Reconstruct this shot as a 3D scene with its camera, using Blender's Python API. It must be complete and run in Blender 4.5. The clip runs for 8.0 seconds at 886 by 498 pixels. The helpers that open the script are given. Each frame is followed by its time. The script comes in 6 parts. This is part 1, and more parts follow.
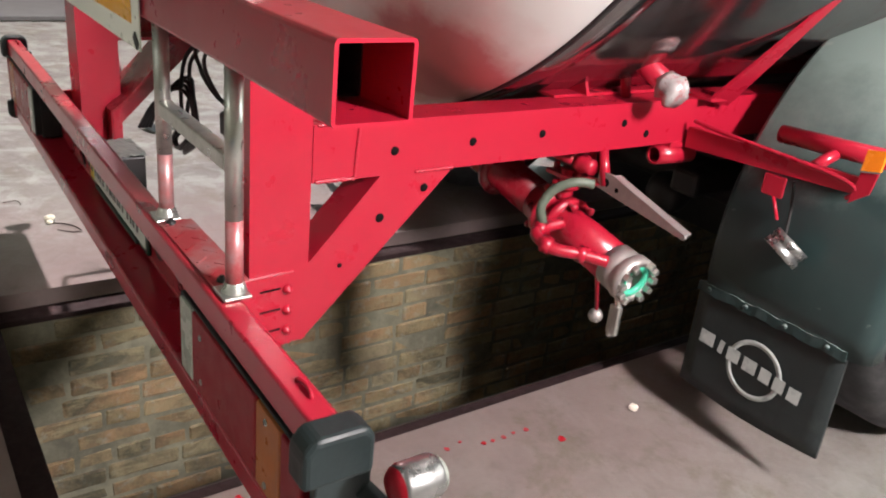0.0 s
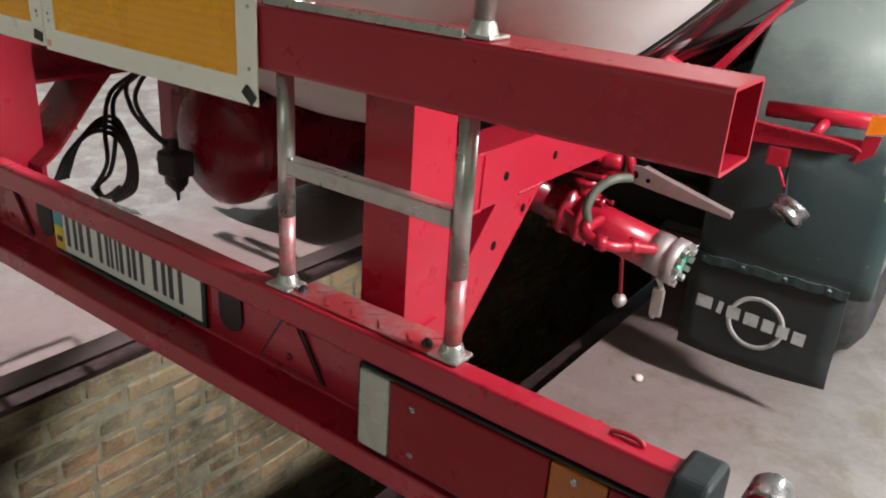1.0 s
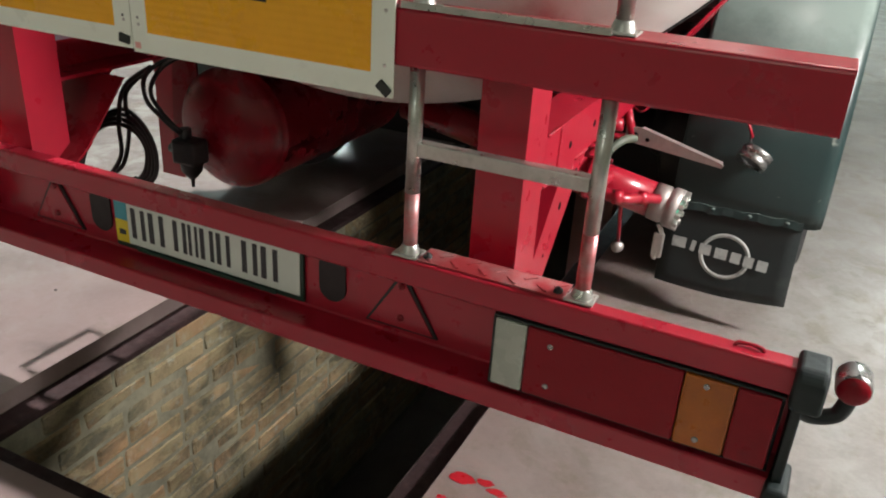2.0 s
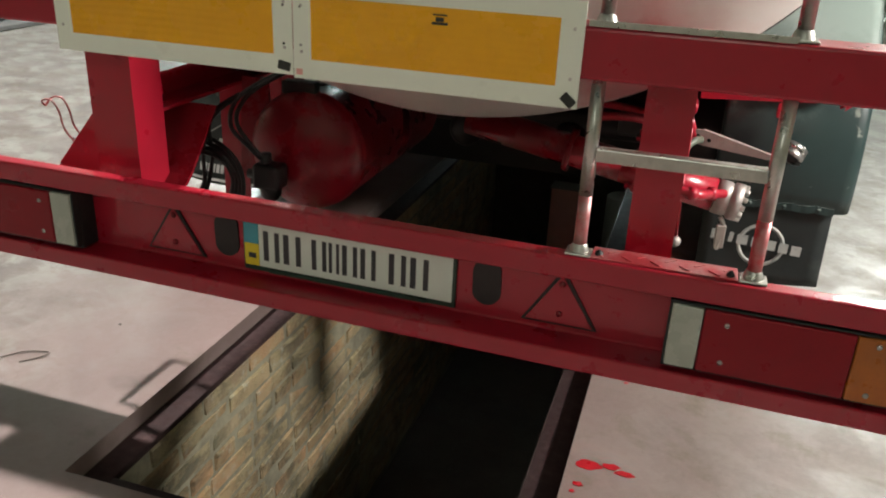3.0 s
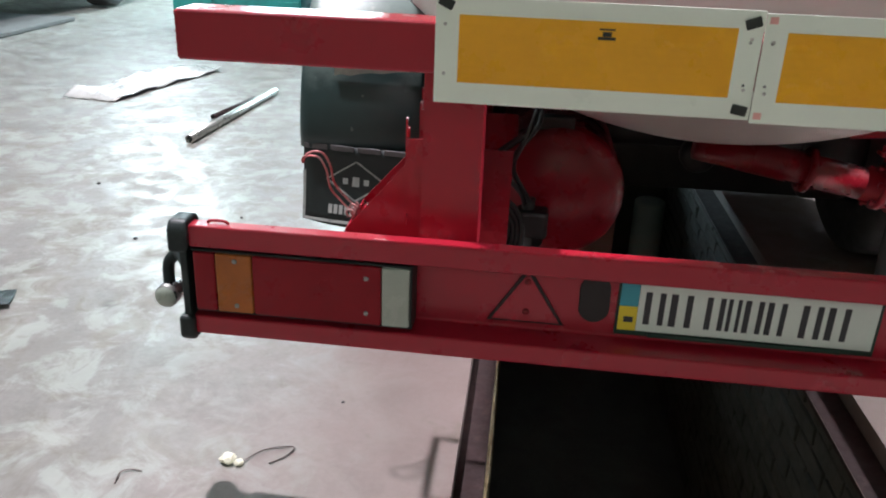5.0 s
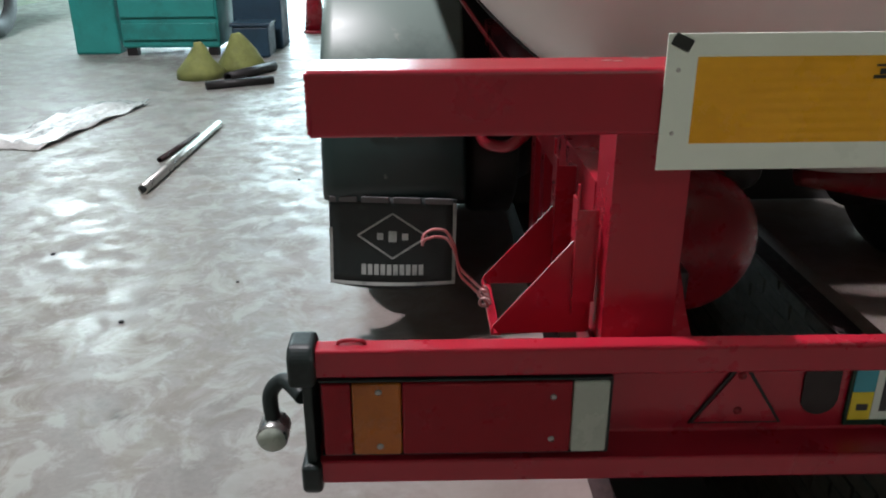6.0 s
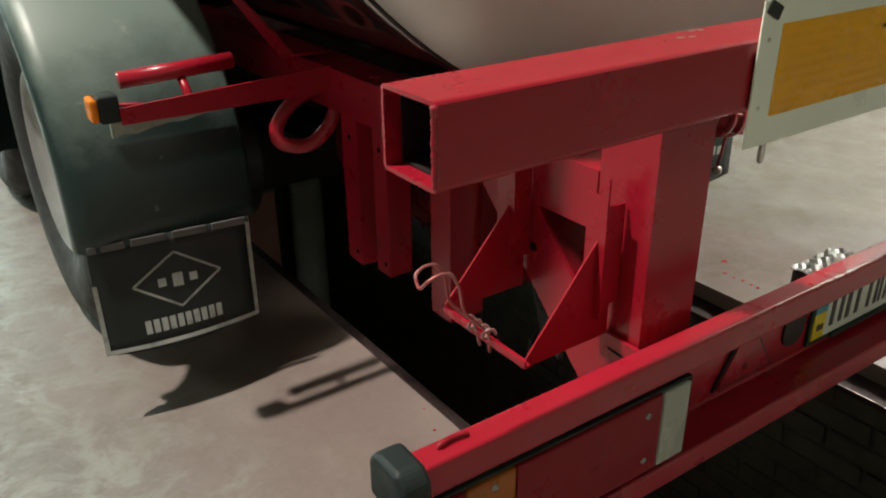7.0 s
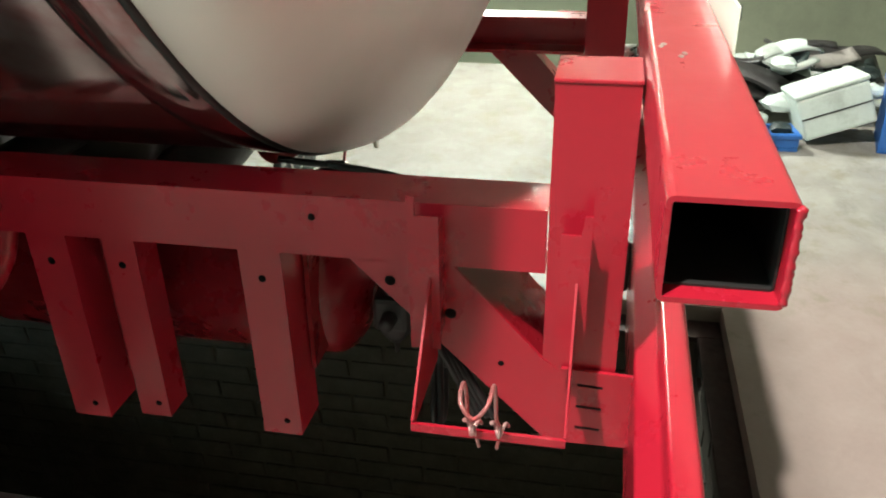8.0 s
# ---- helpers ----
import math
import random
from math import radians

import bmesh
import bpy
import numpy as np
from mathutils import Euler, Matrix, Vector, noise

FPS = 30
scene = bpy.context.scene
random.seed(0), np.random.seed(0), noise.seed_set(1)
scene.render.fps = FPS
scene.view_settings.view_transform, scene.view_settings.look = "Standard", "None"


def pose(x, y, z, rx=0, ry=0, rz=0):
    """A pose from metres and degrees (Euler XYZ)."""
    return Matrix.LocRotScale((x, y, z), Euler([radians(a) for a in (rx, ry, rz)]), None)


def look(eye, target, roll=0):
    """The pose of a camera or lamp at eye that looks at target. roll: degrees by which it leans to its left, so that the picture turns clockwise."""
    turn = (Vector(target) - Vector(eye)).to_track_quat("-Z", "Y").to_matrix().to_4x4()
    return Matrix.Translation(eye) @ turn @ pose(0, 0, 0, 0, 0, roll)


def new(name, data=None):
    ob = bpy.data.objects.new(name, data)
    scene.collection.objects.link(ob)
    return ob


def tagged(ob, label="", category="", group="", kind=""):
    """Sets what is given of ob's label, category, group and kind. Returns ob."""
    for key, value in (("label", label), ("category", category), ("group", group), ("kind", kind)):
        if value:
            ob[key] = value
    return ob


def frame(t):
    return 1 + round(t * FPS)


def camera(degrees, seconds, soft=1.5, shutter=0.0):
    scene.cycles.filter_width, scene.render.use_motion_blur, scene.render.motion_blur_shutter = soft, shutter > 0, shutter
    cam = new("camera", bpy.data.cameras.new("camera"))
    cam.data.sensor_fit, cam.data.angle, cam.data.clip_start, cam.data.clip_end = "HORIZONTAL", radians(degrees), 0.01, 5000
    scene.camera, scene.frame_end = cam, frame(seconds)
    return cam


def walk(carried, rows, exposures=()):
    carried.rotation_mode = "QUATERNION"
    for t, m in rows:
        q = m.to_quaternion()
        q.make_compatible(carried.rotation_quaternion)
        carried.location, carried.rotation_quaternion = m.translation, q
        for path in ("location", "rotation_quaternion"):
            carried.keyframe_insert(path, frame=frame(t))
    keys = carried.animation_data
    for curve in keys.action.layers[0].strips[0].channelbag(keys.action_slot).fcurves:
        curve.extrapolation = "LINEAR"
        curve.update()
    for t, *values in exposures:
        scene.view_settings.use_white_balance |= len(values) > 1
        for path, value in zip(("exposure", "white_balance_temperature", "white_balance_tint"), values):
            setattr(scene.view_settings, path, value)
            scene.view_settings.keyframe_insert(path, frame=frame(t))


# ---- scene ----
cam = camera(57.4, 8.0, 2.0)
PATH = [
    (0, (1.942, -0.23, 1.253), (0.469, 0.869, 0.464), 6.2),
    (0.5, (1.711, -0.508, 1.281), (0.481, 0.858, 0.491), 5.6),
    (1, (1.43, -0.665, 1.264), (0.379, 0.845, 0.48), 4.0),
    (1.2, (1.344, -0.727, 1.293), (0.342, 0.802, 0.483), 3.7),
    (2.3, (1.065, -1.177, 1.323), (0.439, 0.527, 0.483), 3.7),
    (2.5, (0.977, -1.253, 1.309), (0.415, 0.482, 0.489), 3.5),
    (3, (0.705, -1.351, 1.313), (0.176, 0.407, 0.521), 2.7),
    (3.5, (0.445, -1.406, 1.315), (-0.026, 0.376, 0.538), 1.9),
    (4, (0.052, -1.494, 1.319), (-0.198, 0.335, 0.55), 2.8),
    (4.5, (-0.211, -1.486, 1.296), (-0.349, 0.361, 0.54), 2.7),
    (5, (-0.494, -1.363, 1.308), (-0.673, 0.471, 0.531), 2.2),
    (5.2, (-0.58, -1.311, 1.287), (-0.797, 0.527, 0.53), 1.7),
    (6.5, (-1.331, -0.713, 1.327), (-0.852, 1.055, 0.525), -1.1),
    (7, (-1.602, -0.465, 1.322), (-0.568, 1.014, 0.46), -0.6),
    (7.3, (-1.705, -0.258, 1.339), (-0.338, 0.883, 0.436), -1.1),
    (7.5, (-1.724, -0.087, 1.311), (-0.205, 0.84, 0.399), -1.3),
    (7.8, (-1.736, 0.167, 1.345), (-0.059, 0.767, 0.438), -1.3),
    (8, (-1.769, 0.318, 1.371), (-0.034, 0.679, 0.445), -1.2),
]
EXPOSURES = [(0, -0.12, 6400, 14), (1.0, -0.28, 6300, 13), (2.5, -0.33, 6600, 8), (3.0, -0.25, 6700, 8), (4.0, -0.05, 6500, 9), (4.5, -0.15, 6050, 8), (5.0, -0.15, 5850, 8), (6.5, -0.95, 6200, 3), (7.0, -0.75, 6900, -2),
             (7.3, -0.35, 7000, 2), (7.5, 0.0, 7100, 1), (8.0, 0.12, 6500, -9)]
walk(cam, [(t, look(eye, target, roll)) for t, eye, target, roll in PATH], EXPOSURES)

# ---- world and lights ----
world = bpy.data.worlds.new("world")
scene.world = world
world.use_nodes = True
wn = world.node_tree.nodes
sky = wn.new("ShaderNodeTexSky")
sky.sky_type = "NISHITA"
sky.sun_disc = False
sky.sun_elevation, sky.sun_rotation = radians(35), radians(20)
world.node_tree.links.new(sky.outputs[0], wn["Background"].inputs[0])
wn["Background"].inputs[1].default_value = 0.12

def lamp(name, kind, place, target, watts, colour, size):
    data = bpy.data.lights.new(name, kind)
    data.energy, data.color = watts, colour
    if kind == "AREA":
        data.shape = "RECTANGLE"
        data.size, data.size_y = size
    else:
        data.shadow_soft_size = size
    if kind == "SPOT":
        data.spot_size, data.spot_blend = radians(150), 0.4
    ob = new(name, data)
    ob.matrix_world = look(place, target)
    return ob


# the floodlights over the near-side aisle, the two on the off-side wall, and the open gate
lamp("floodlight_west", "SPOT", (-3.0, 1.75, 6.6), (-1.8, 1.4, 0), 3700, (1.0, 0.885, 0.875), 0.10)
lamp("floodlight_east", "SPOT", (2.95, 0.98, 2.06), (0.9, 0.7, 0.3), 710, (1.0, 0.93, 0.91), 0.16)
lamp("floodlight_north_east", "POINT", (2.95, 7.6, 3.3), (1.0, 5.0, 0), 600, (0.95, 1.0, 0.98), 0.1)
lamp("floodlight_north_west", "POINT", (-5.6, 9.4, 3.1), (-5, 9, 0), 900, (0.88, 1.0, 0.97), 0.45)
# unseen fill lamp behind the trailer, added to brighten the marking boards
lamp("fill_lamp_south", "POINT", (0.75, -5.2, 3.8), (0, 0, 0.6), 86, (1.0, 1.0, 0.93), 0.12)
lamp("gate_daylight", "AREA", (-3.1, 15.2, 2.3), (-3.1, 0, 0.6), 2000, (0.76, 0.97, 0.98), (6.2, 3.8))


# ---- materials ----
def nodes(name):
    mat = bpy.data.materials.new(name)
    mat.use_nodes = True
    nt = mat.node_tree
    return mat, nt, nt.nodes["Principled BSDF"]


def mapped(nt, scale=(1, 1, 1)):
    tc = nt.nodes.new("ShaderNodeNewGeometry")
    mp = nt.nodes.new("ShaderNodeMapping")
    mp.inputs["Scale"].default_value = scale
    nt.links.new(tc.outputs["Position"], mp.inputs["Vector"])
    return mp.outputs["Vector"]


def noise_tex(nt, vec, scale, detail=4, rough=0.6, twist=0.0):
    n = nt.nodes.new("ShaderNodeTexNoise")
    n.inputs["Scale"].default_value, n.inputs["Detail"].default_value = scale, detail
    n.inputs["Roughness"].default_value, n.inputs["Distortion"].default_value = rough, twist
    nt.links.new(vec, n.inputs["Vector"])
    return n.outputs["Fac"]


def ramp(nt, fac, stops):
    r = nt.nodes.new("ShaderNodeValToRGB")
    el = r.color_ramp.elements
    while len(el) < len(stops):
        el.new(0.5)
    for e, (pos, col) in zip(el, stops):
        e.position = pos
        e.color = (*col, 1) if isinstance(col, tuple) else (col, col, col, 1)
    nt.links.new(fac, r.inputs["Fac"])
    return r.outputs["Color"]


def mixed(nt, fac, a, b, blend="MIX"):
    m = nt.nodes.new("ShaderNodeMix")
    m.data_type, m.blend_type = "RGBA", blend
    for sock, val in ((m.inputs["Factor"], fac), (m.inputs[6], a), (m.inputs[7], b)):
        if isinstance(val, (int, float)):
            sock.default_value = val if sock.name == "Factor" else (val, val, val, 1)
        elif isinstance(val, tuple):
            sock.default_value = (*val, 1)
        else:
            nt.links.new(val, sock)
    return m.outputs[2]


def bumped(nt, bsdf, height, strength, dist=0.002):
    b = nt.nodes.new("ShaderNodeBump")
    b.inputs["Strength"].default_value, b.inputs["Distance"].default_value = strength, dist
    nt.links.new(height, b.inputs["Height"])
    nt.links.new(b.outputs["Normal"], bsdf.inputs["Normal"])


def surface(name, col, rough=0.5, metal=0.0, vary=0.15, scale=6.0, grain=60.0, bump=0.1, dirt=None, dirt_at=(0.55, 0.75),
            dirt_scale=3.0, coat=0.0, rough_vary=0.12, spec=0.5):
    """Paint, plastic or metal with tone, dirt and gloss that vary at two scales."""
    mat, nt, b = nodes(name)
    v = mapped(nt)
    big, fine = noise_tex(nt, v, scale), noise_tex(nt, v, grain, 3)
    lo = tuple(c * (1 - vary) for c in col)
    hi = tuple(min(1, c * (1 + vary)) for c in col)
    out = ramp(nt, big, [(0.3, lo), (0.7, hi)])
    out = mixed(nt, 0.25, out, ramp(nt, fine, [(0.3, lo), (0.7, hi)]))
    if dirt:
        d = ramp(nt, noise_tex(nt, v, dirt_scale, 8, 0.7), [(dirt_at[0], 0.0), (dirt_at[1], 1.0)])
        out = mixed(nt, d, out, dirt)
    nt.links.new(out, b.inputs["Base Color"])
    r = ramp(nt, noise_tex(nt, v, scale * 2.3, 5), [(0.3, max(0.02, rough - rough_vary)), (0.7, min(1, rough + rough_vary))])
    nt.links.new(r, b.inputs["Roughness"])
    b.inputs["Metallic"].default_value = metal
    b.inputs["Coat Weight"].default_value = coat
    b.inputs["Specular IOR Level"].default_value = spec
    b.inputs["Coat Roughness"].default_value = 0.15
    if bump:
        bumped(nt, b, fine, bump)
    return mat


RED = surface("red_paint", (0.345, 0.0085, 0.025), 0.30, 0, 0.05, 4, 90, 0.04, (0.315, 0.009, 0.023), (0.55, 0.95), 5, 0.3, 0.05, 0.42)
# dusty reservoir red; also paints shade into the brace flange and feed pipe
RED_DUSTY_SHADED = surface("dusty_and_shaded_red_paint", (0.19, 0.005, 0.012), 0.30, 0, 0.15, 5, 70, 0.1, (0.15, 0.014, 0.016), (0.5, 0.85), 6, 0.0, 0.1, 0.4)
GALV = surface("galvanised_steel", (0.50, 0.51, 0.47), 0.34, 0.85, 0.2, 14, 120, 0.1, (0.30, 0.29, 0.26), (0.55, 0.75), 18)
GALV_RED = surface("oversprayed_galvanised_steel", (0.46, 0.34, 0.33), 0.38, 0.5, 0.2, 14, 120, 0.1, (0.46, 0.05, 0.06), (0.34, 0.58), 7)
STEEL = surface("bright_machined_steel", (0.58, 0.57, 0.54), 0.38, 0.95, 0.12, 20, 140, 0.05)
CHROME = surface("dull_chrome", (0.34, 0.34, 0.33), 0.3, 0.9, 0.15, 20, 140, 0.05)
ALU = surface("cast_aluminium", (0.40, 0.37, 0.35), 0.5, 0.7, 0.15, 20, 160, 0.2)
RUBBER = surface("black_rubber", (0.012, 0.019, 0.019), 0.5, 0, 0.25, 9, 90, 0.2, (0.035, 0.046, 0.044), (0.5, 0.8), 8, spec=0.35)


def guard_mat():
    """Dark green-black plastic with pale dust settled on the faces that look up."""
    mat, nt, b = nodes("black_moulded_plastic")
    v = mapped(nt)
    base = ramp(nt, noise_tex(nt, v, 3, 5), [(0.3, (0.012, 0.026, 0.026)), (0.7, (0.023, 0.045, 0.043))])
    geo = nt.nodes.new("ShaderNodeNewGeometry")
    sep = nt.nodes.new("ShaderNodeSeparateXYZ")
    nt.links.new(geo.outputs["Normal"], sep.inputs[0])
    up = nt.nodes.new("ShaderNodeMath")
    up.operation = "MULTIPLY_ADD"
    nt.links.new(noise_tex(nt, v, 4.5, 8, 0.7), up.inputs[0])
    up.inputs[1].default_value = 0.6
    nt.links.new(sep.outputs["Z"], up.inputs[2])
    base = mixed(nt, ramp(nt, up.outputs[0], [(0.60, 0.0), (1.0, 0.85)]), base, (0.205, 0.262, 0.235))
    spots = ramp(nt, noise_tex(nt, v, 15, 3, 0.5), [(0.68, 0.0), (0.73, 0.5)])
    base = mixed(nt, spots, base, (0.30, 0.33, 0.28))
    nt.links.new(base, b.inputs["Base Color"])
    nt.links.new(ramp(nt, noise_tex(nt, v, 5, 6), [(0.3, 0.30), (0.7, 0.46)]), b.inputs["Roughness"])
    bumped(nt, b, noise_tex(nt, v, 130, 3), 0.08)
    return mat


GUARD = guard_mat()
FLAP = surface("ribbed_black_rubber_sheet", (0.009, 0.014, 0.014), 0.5, 0, 0.2, 6, 110, 0.15, (0.028, 0.036, 0.033), (0.55, 0.8), 7)
PRINT = surface("worn_white_print", (0.38, 0.40, 0.38), 0.6, 0, 0.15, 12, 120, 0.1, (0.22, 0.24, 0.23), (0.5, 0.65), 22)
CABLE = surface("black_cable_sheath", (0.009, 0.008, 0.009), 0.5, 0, 0.2, 20, 80, 0)
BOARD = surface("cream_reflective_sheet", (0.90, 0.96, 0.85), 0.36, 0, 0.03, 4, 80, 0.04, (0.74, 0.58, 0.54), (0.68, 0.84), 3)
YELLOW = surface("amber_reflective_sheet", (0.96, 0.46, 0.012), 0.30, 0, 0.08, 3.5, 100, 0.08, (0.84, 0.37, 0.01), (0.5, 0.8), 5)
# faint level ripples in the amber sheet
nt = YELLOW.node_tree
ripple = nt.nodes.new("ShaderNodeTexWave")
ripple.wave_type, ripple.bands_direction = "BANDS", "Z"
ripple.inputs["Scale"].default_value, ripple.inputs["Distortion"].default_value = 22.0, 2.2
ripple.inputs["Detail Scale"].default_value = 0.6
nt.links.new(mapped(nt, (0.25, 1, 1)), ripple.inputs["Vector"])
bumped(nt, nt.nodes["Principled BSDF"], ripple.outputs["Fac"], 0.09, 0.004)
BLACKTAPE = surface("black_tape", (0.02, 0.024, 0.02), 0.5, 0, 0.1)
LENS_RED = surface("red_plastic_lens", (0.235, 0.004, 0.012), 0.36, 0, 0.2, 9, 300, 0.25, (0.20, 0.006, 0.012), (0.5, 0.8), 9, spec=0.25)
LENS_AMBER = surface("amber_plastic_lens", (0.38, 0.105, 0.006), 0.34, 0, 0.25, 9, 300, 0.25, (0.30, 0.07, 0.01), (0.5, 0.75), 12)
LENS_WHITE = surface("clear_plastic_lens", (0.40, 0.44, 0.38), 0.25, 0, 0.12, 9, 300, 0.25)
PLATE = surface("white_plate_enamel", (0.66, 0.74, 0.68), 0.4, 0, 0.05, 6, 90, 0.05)
PLATE_BLUE = surface("plate_blue", (0.05, 0.32, 0.40), 0.4, 0, 0.08)
PLATE_YELLOW = surface("plate_yellow", (0.72, 0.58, 0.02), 0.4, 0, 0.08)
PLATE_INK = surface("plate_black_ink", (0.02, 0.026, 0.03), 0.4, 0, 0.05)
PLATE_FRAME = surface("dark_green_plate_holder", (0.006, 0.035, 0.022), 0.4, 0, 0.15)
ORANGE = surface("orange_marker_lens", (0.80, 0.22, 0.01), 0.25, 0, 0.1, 9, 300, 0.2)
SEAL = surface("green_rubber_seal", (0.05, 0.45, 0.28), 0.4, 0, 0.1)
HOSE_GREEN = surface("grey_green_hose", (0.09, 0.11, 0.08), 0.5, 0, 0.2, 20)
RUST = surface("rusty_steel", (0.030, 0.014, 0.014), 0.78, 0.2, 0.35, 14, 90, 0.4, (0.075, 0.040, 0.038), (0.55, 0.8), 12)
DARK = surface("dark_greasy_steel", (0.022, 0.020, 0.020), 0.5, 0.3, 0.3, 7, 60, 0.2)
TYRE = surface("tyre_rubber", (0.025, 0.026, 0.027), 0.7, 0, 0.2, 9, 90, 0.3, (0.08, 0.08, 0.075), (0.5, 0.8), 6)
RIM = surface("silver_wheel_paint", (0.42, 0.43, 0.42), 0.4, 0.4, 0.15)
TANK_SHELL = surface("dulled_stainless_steel", (0.31, 0.295, 0.295), 0.14, 0.95, 0.10, 3, 60, 0.03, (0.24, 0.05, 0.055), (0.48, 0.70), 2.2, 0, 0.06)


def tank_end_mat():
    """Satin steel with blotches of red overspray low down by the off-side rail."""
    mat, nt, b = nodes("satin_stainless_steel")
    v = mapped(nt)
    out = ramp(nt, noise_tex(nt, v, 2.2, 4), [(0.3, (0.72, 0.70, 0.67)), (0.7, (0.82, 0.80, 0.77))])
    gap = nt.nodes.new("ShaderNodeVectorMath")
    gap.operation = "DISTANCE"
    nt.links.new(v, gap.inputs[0])
    gap.inputs[1].default_value = (0.58, 0.72, 0.93)
    near = nt.nodes.new("ShaderNodeMath")
    near.operation = "MULTIPLY_ADD"
    nt.links.new(noise_tex(nt, v, 5.5, 6, 0.6), near.inputs[0])
    near.inputs[1].default_value = -0.24
    nt.links.new(gap.outputs["Value"], near.inputs[2])
    spray = ramp(nt, near.outputs[0], [(0.0, 0.75), (0.06, 0.25), (0.14, 0.0)])
    out = mixed(nt, spray, out, (0.46, 0.03, 0.045))
    nt.links.new(out, b.inputs["Base Color"])
    b.inputs["Metallic"].default_value = 0.25
    nt.links.new(ramp(nt, noise_tex(nt, v, 6, 5), [(0.3, 0.34), (0.7, 0.48)]), b.inputs["Roughness"])
    return mat


TANK_HEAD = tank_end_mat()
TEAL = surface("teal_green_paint", (0.03, 0.25, 0.22), 0.5, 0, 0.2, 2, 40, 0.1, (0.02, 0.12, 0.11), (0.5, 0.75), 3)
BLUE = surface("blue_plastic", (0.02, 0.09, 0.30), 0.45, 0, 0.15, 4, 60, 0.1)
NAVY = surface("dark_blue_metal", (0.02, 0.05, 0.08), 0.5, 0, 0.3, 4, 60, 0.1)
OLIVE = surface("yellow_green_sacking", (0.19, 0.21, 0.06), 0.8, 0, 0.3, 8, 90, 0.4)
WHITE_SHEET = surface("white_sheet_metal", (0.46, 0.52, 0.49), 0.4, 0, 0.12, 4, 60, 0.05, (0.30, 0.32, 0.30), (0.55, 0.75), 5)
FOIL = surface("crumpled_plastic_film", (0.52, 0.53, 0.51), 0.3, 0, 0.1, 9, 60, 0.2)
WIRE = surface("bare_wire", (0.16, 0.13, 0.12), 0.4, 0.7, 0.2)
PAPER = surface("crumpled_paper", (0.72, 0.70, 0.55), 0.7, 0, 0.1, 30, 90, 0.2)
PAINT_SPOT = surface("red_paint_drip", (0.42, 0.015, 0.025), 0.3, 0, 0.1)
PRIMER = surface("grey_primer", (0.11, 0.105, 0.11), 0.4, 0.3, 0.2, 5, 60, 0.1)
PINK = surface("pink_sticker", (0.80, 0.42, 0.38), 0.5, 0, 0.1)
HOLE = surface("bolt_hole_black", (0.004, 0.003, 0.003), 0.9, 0, 0.1, 6, 60, 0, spec=0.1)
GREY_SHEET = surface("grey_plastic_sheet", (0.26, 0.28, 0.26), 0.45, 0, 0.2, 5, 60, 0.1, (0.10, 0.11, 0.10), (0.5, 0.75), 5)
CORK = surface("pale_foam_crumb", (0.75, 0.68, 0.58), 0.8, 0, 0.1)


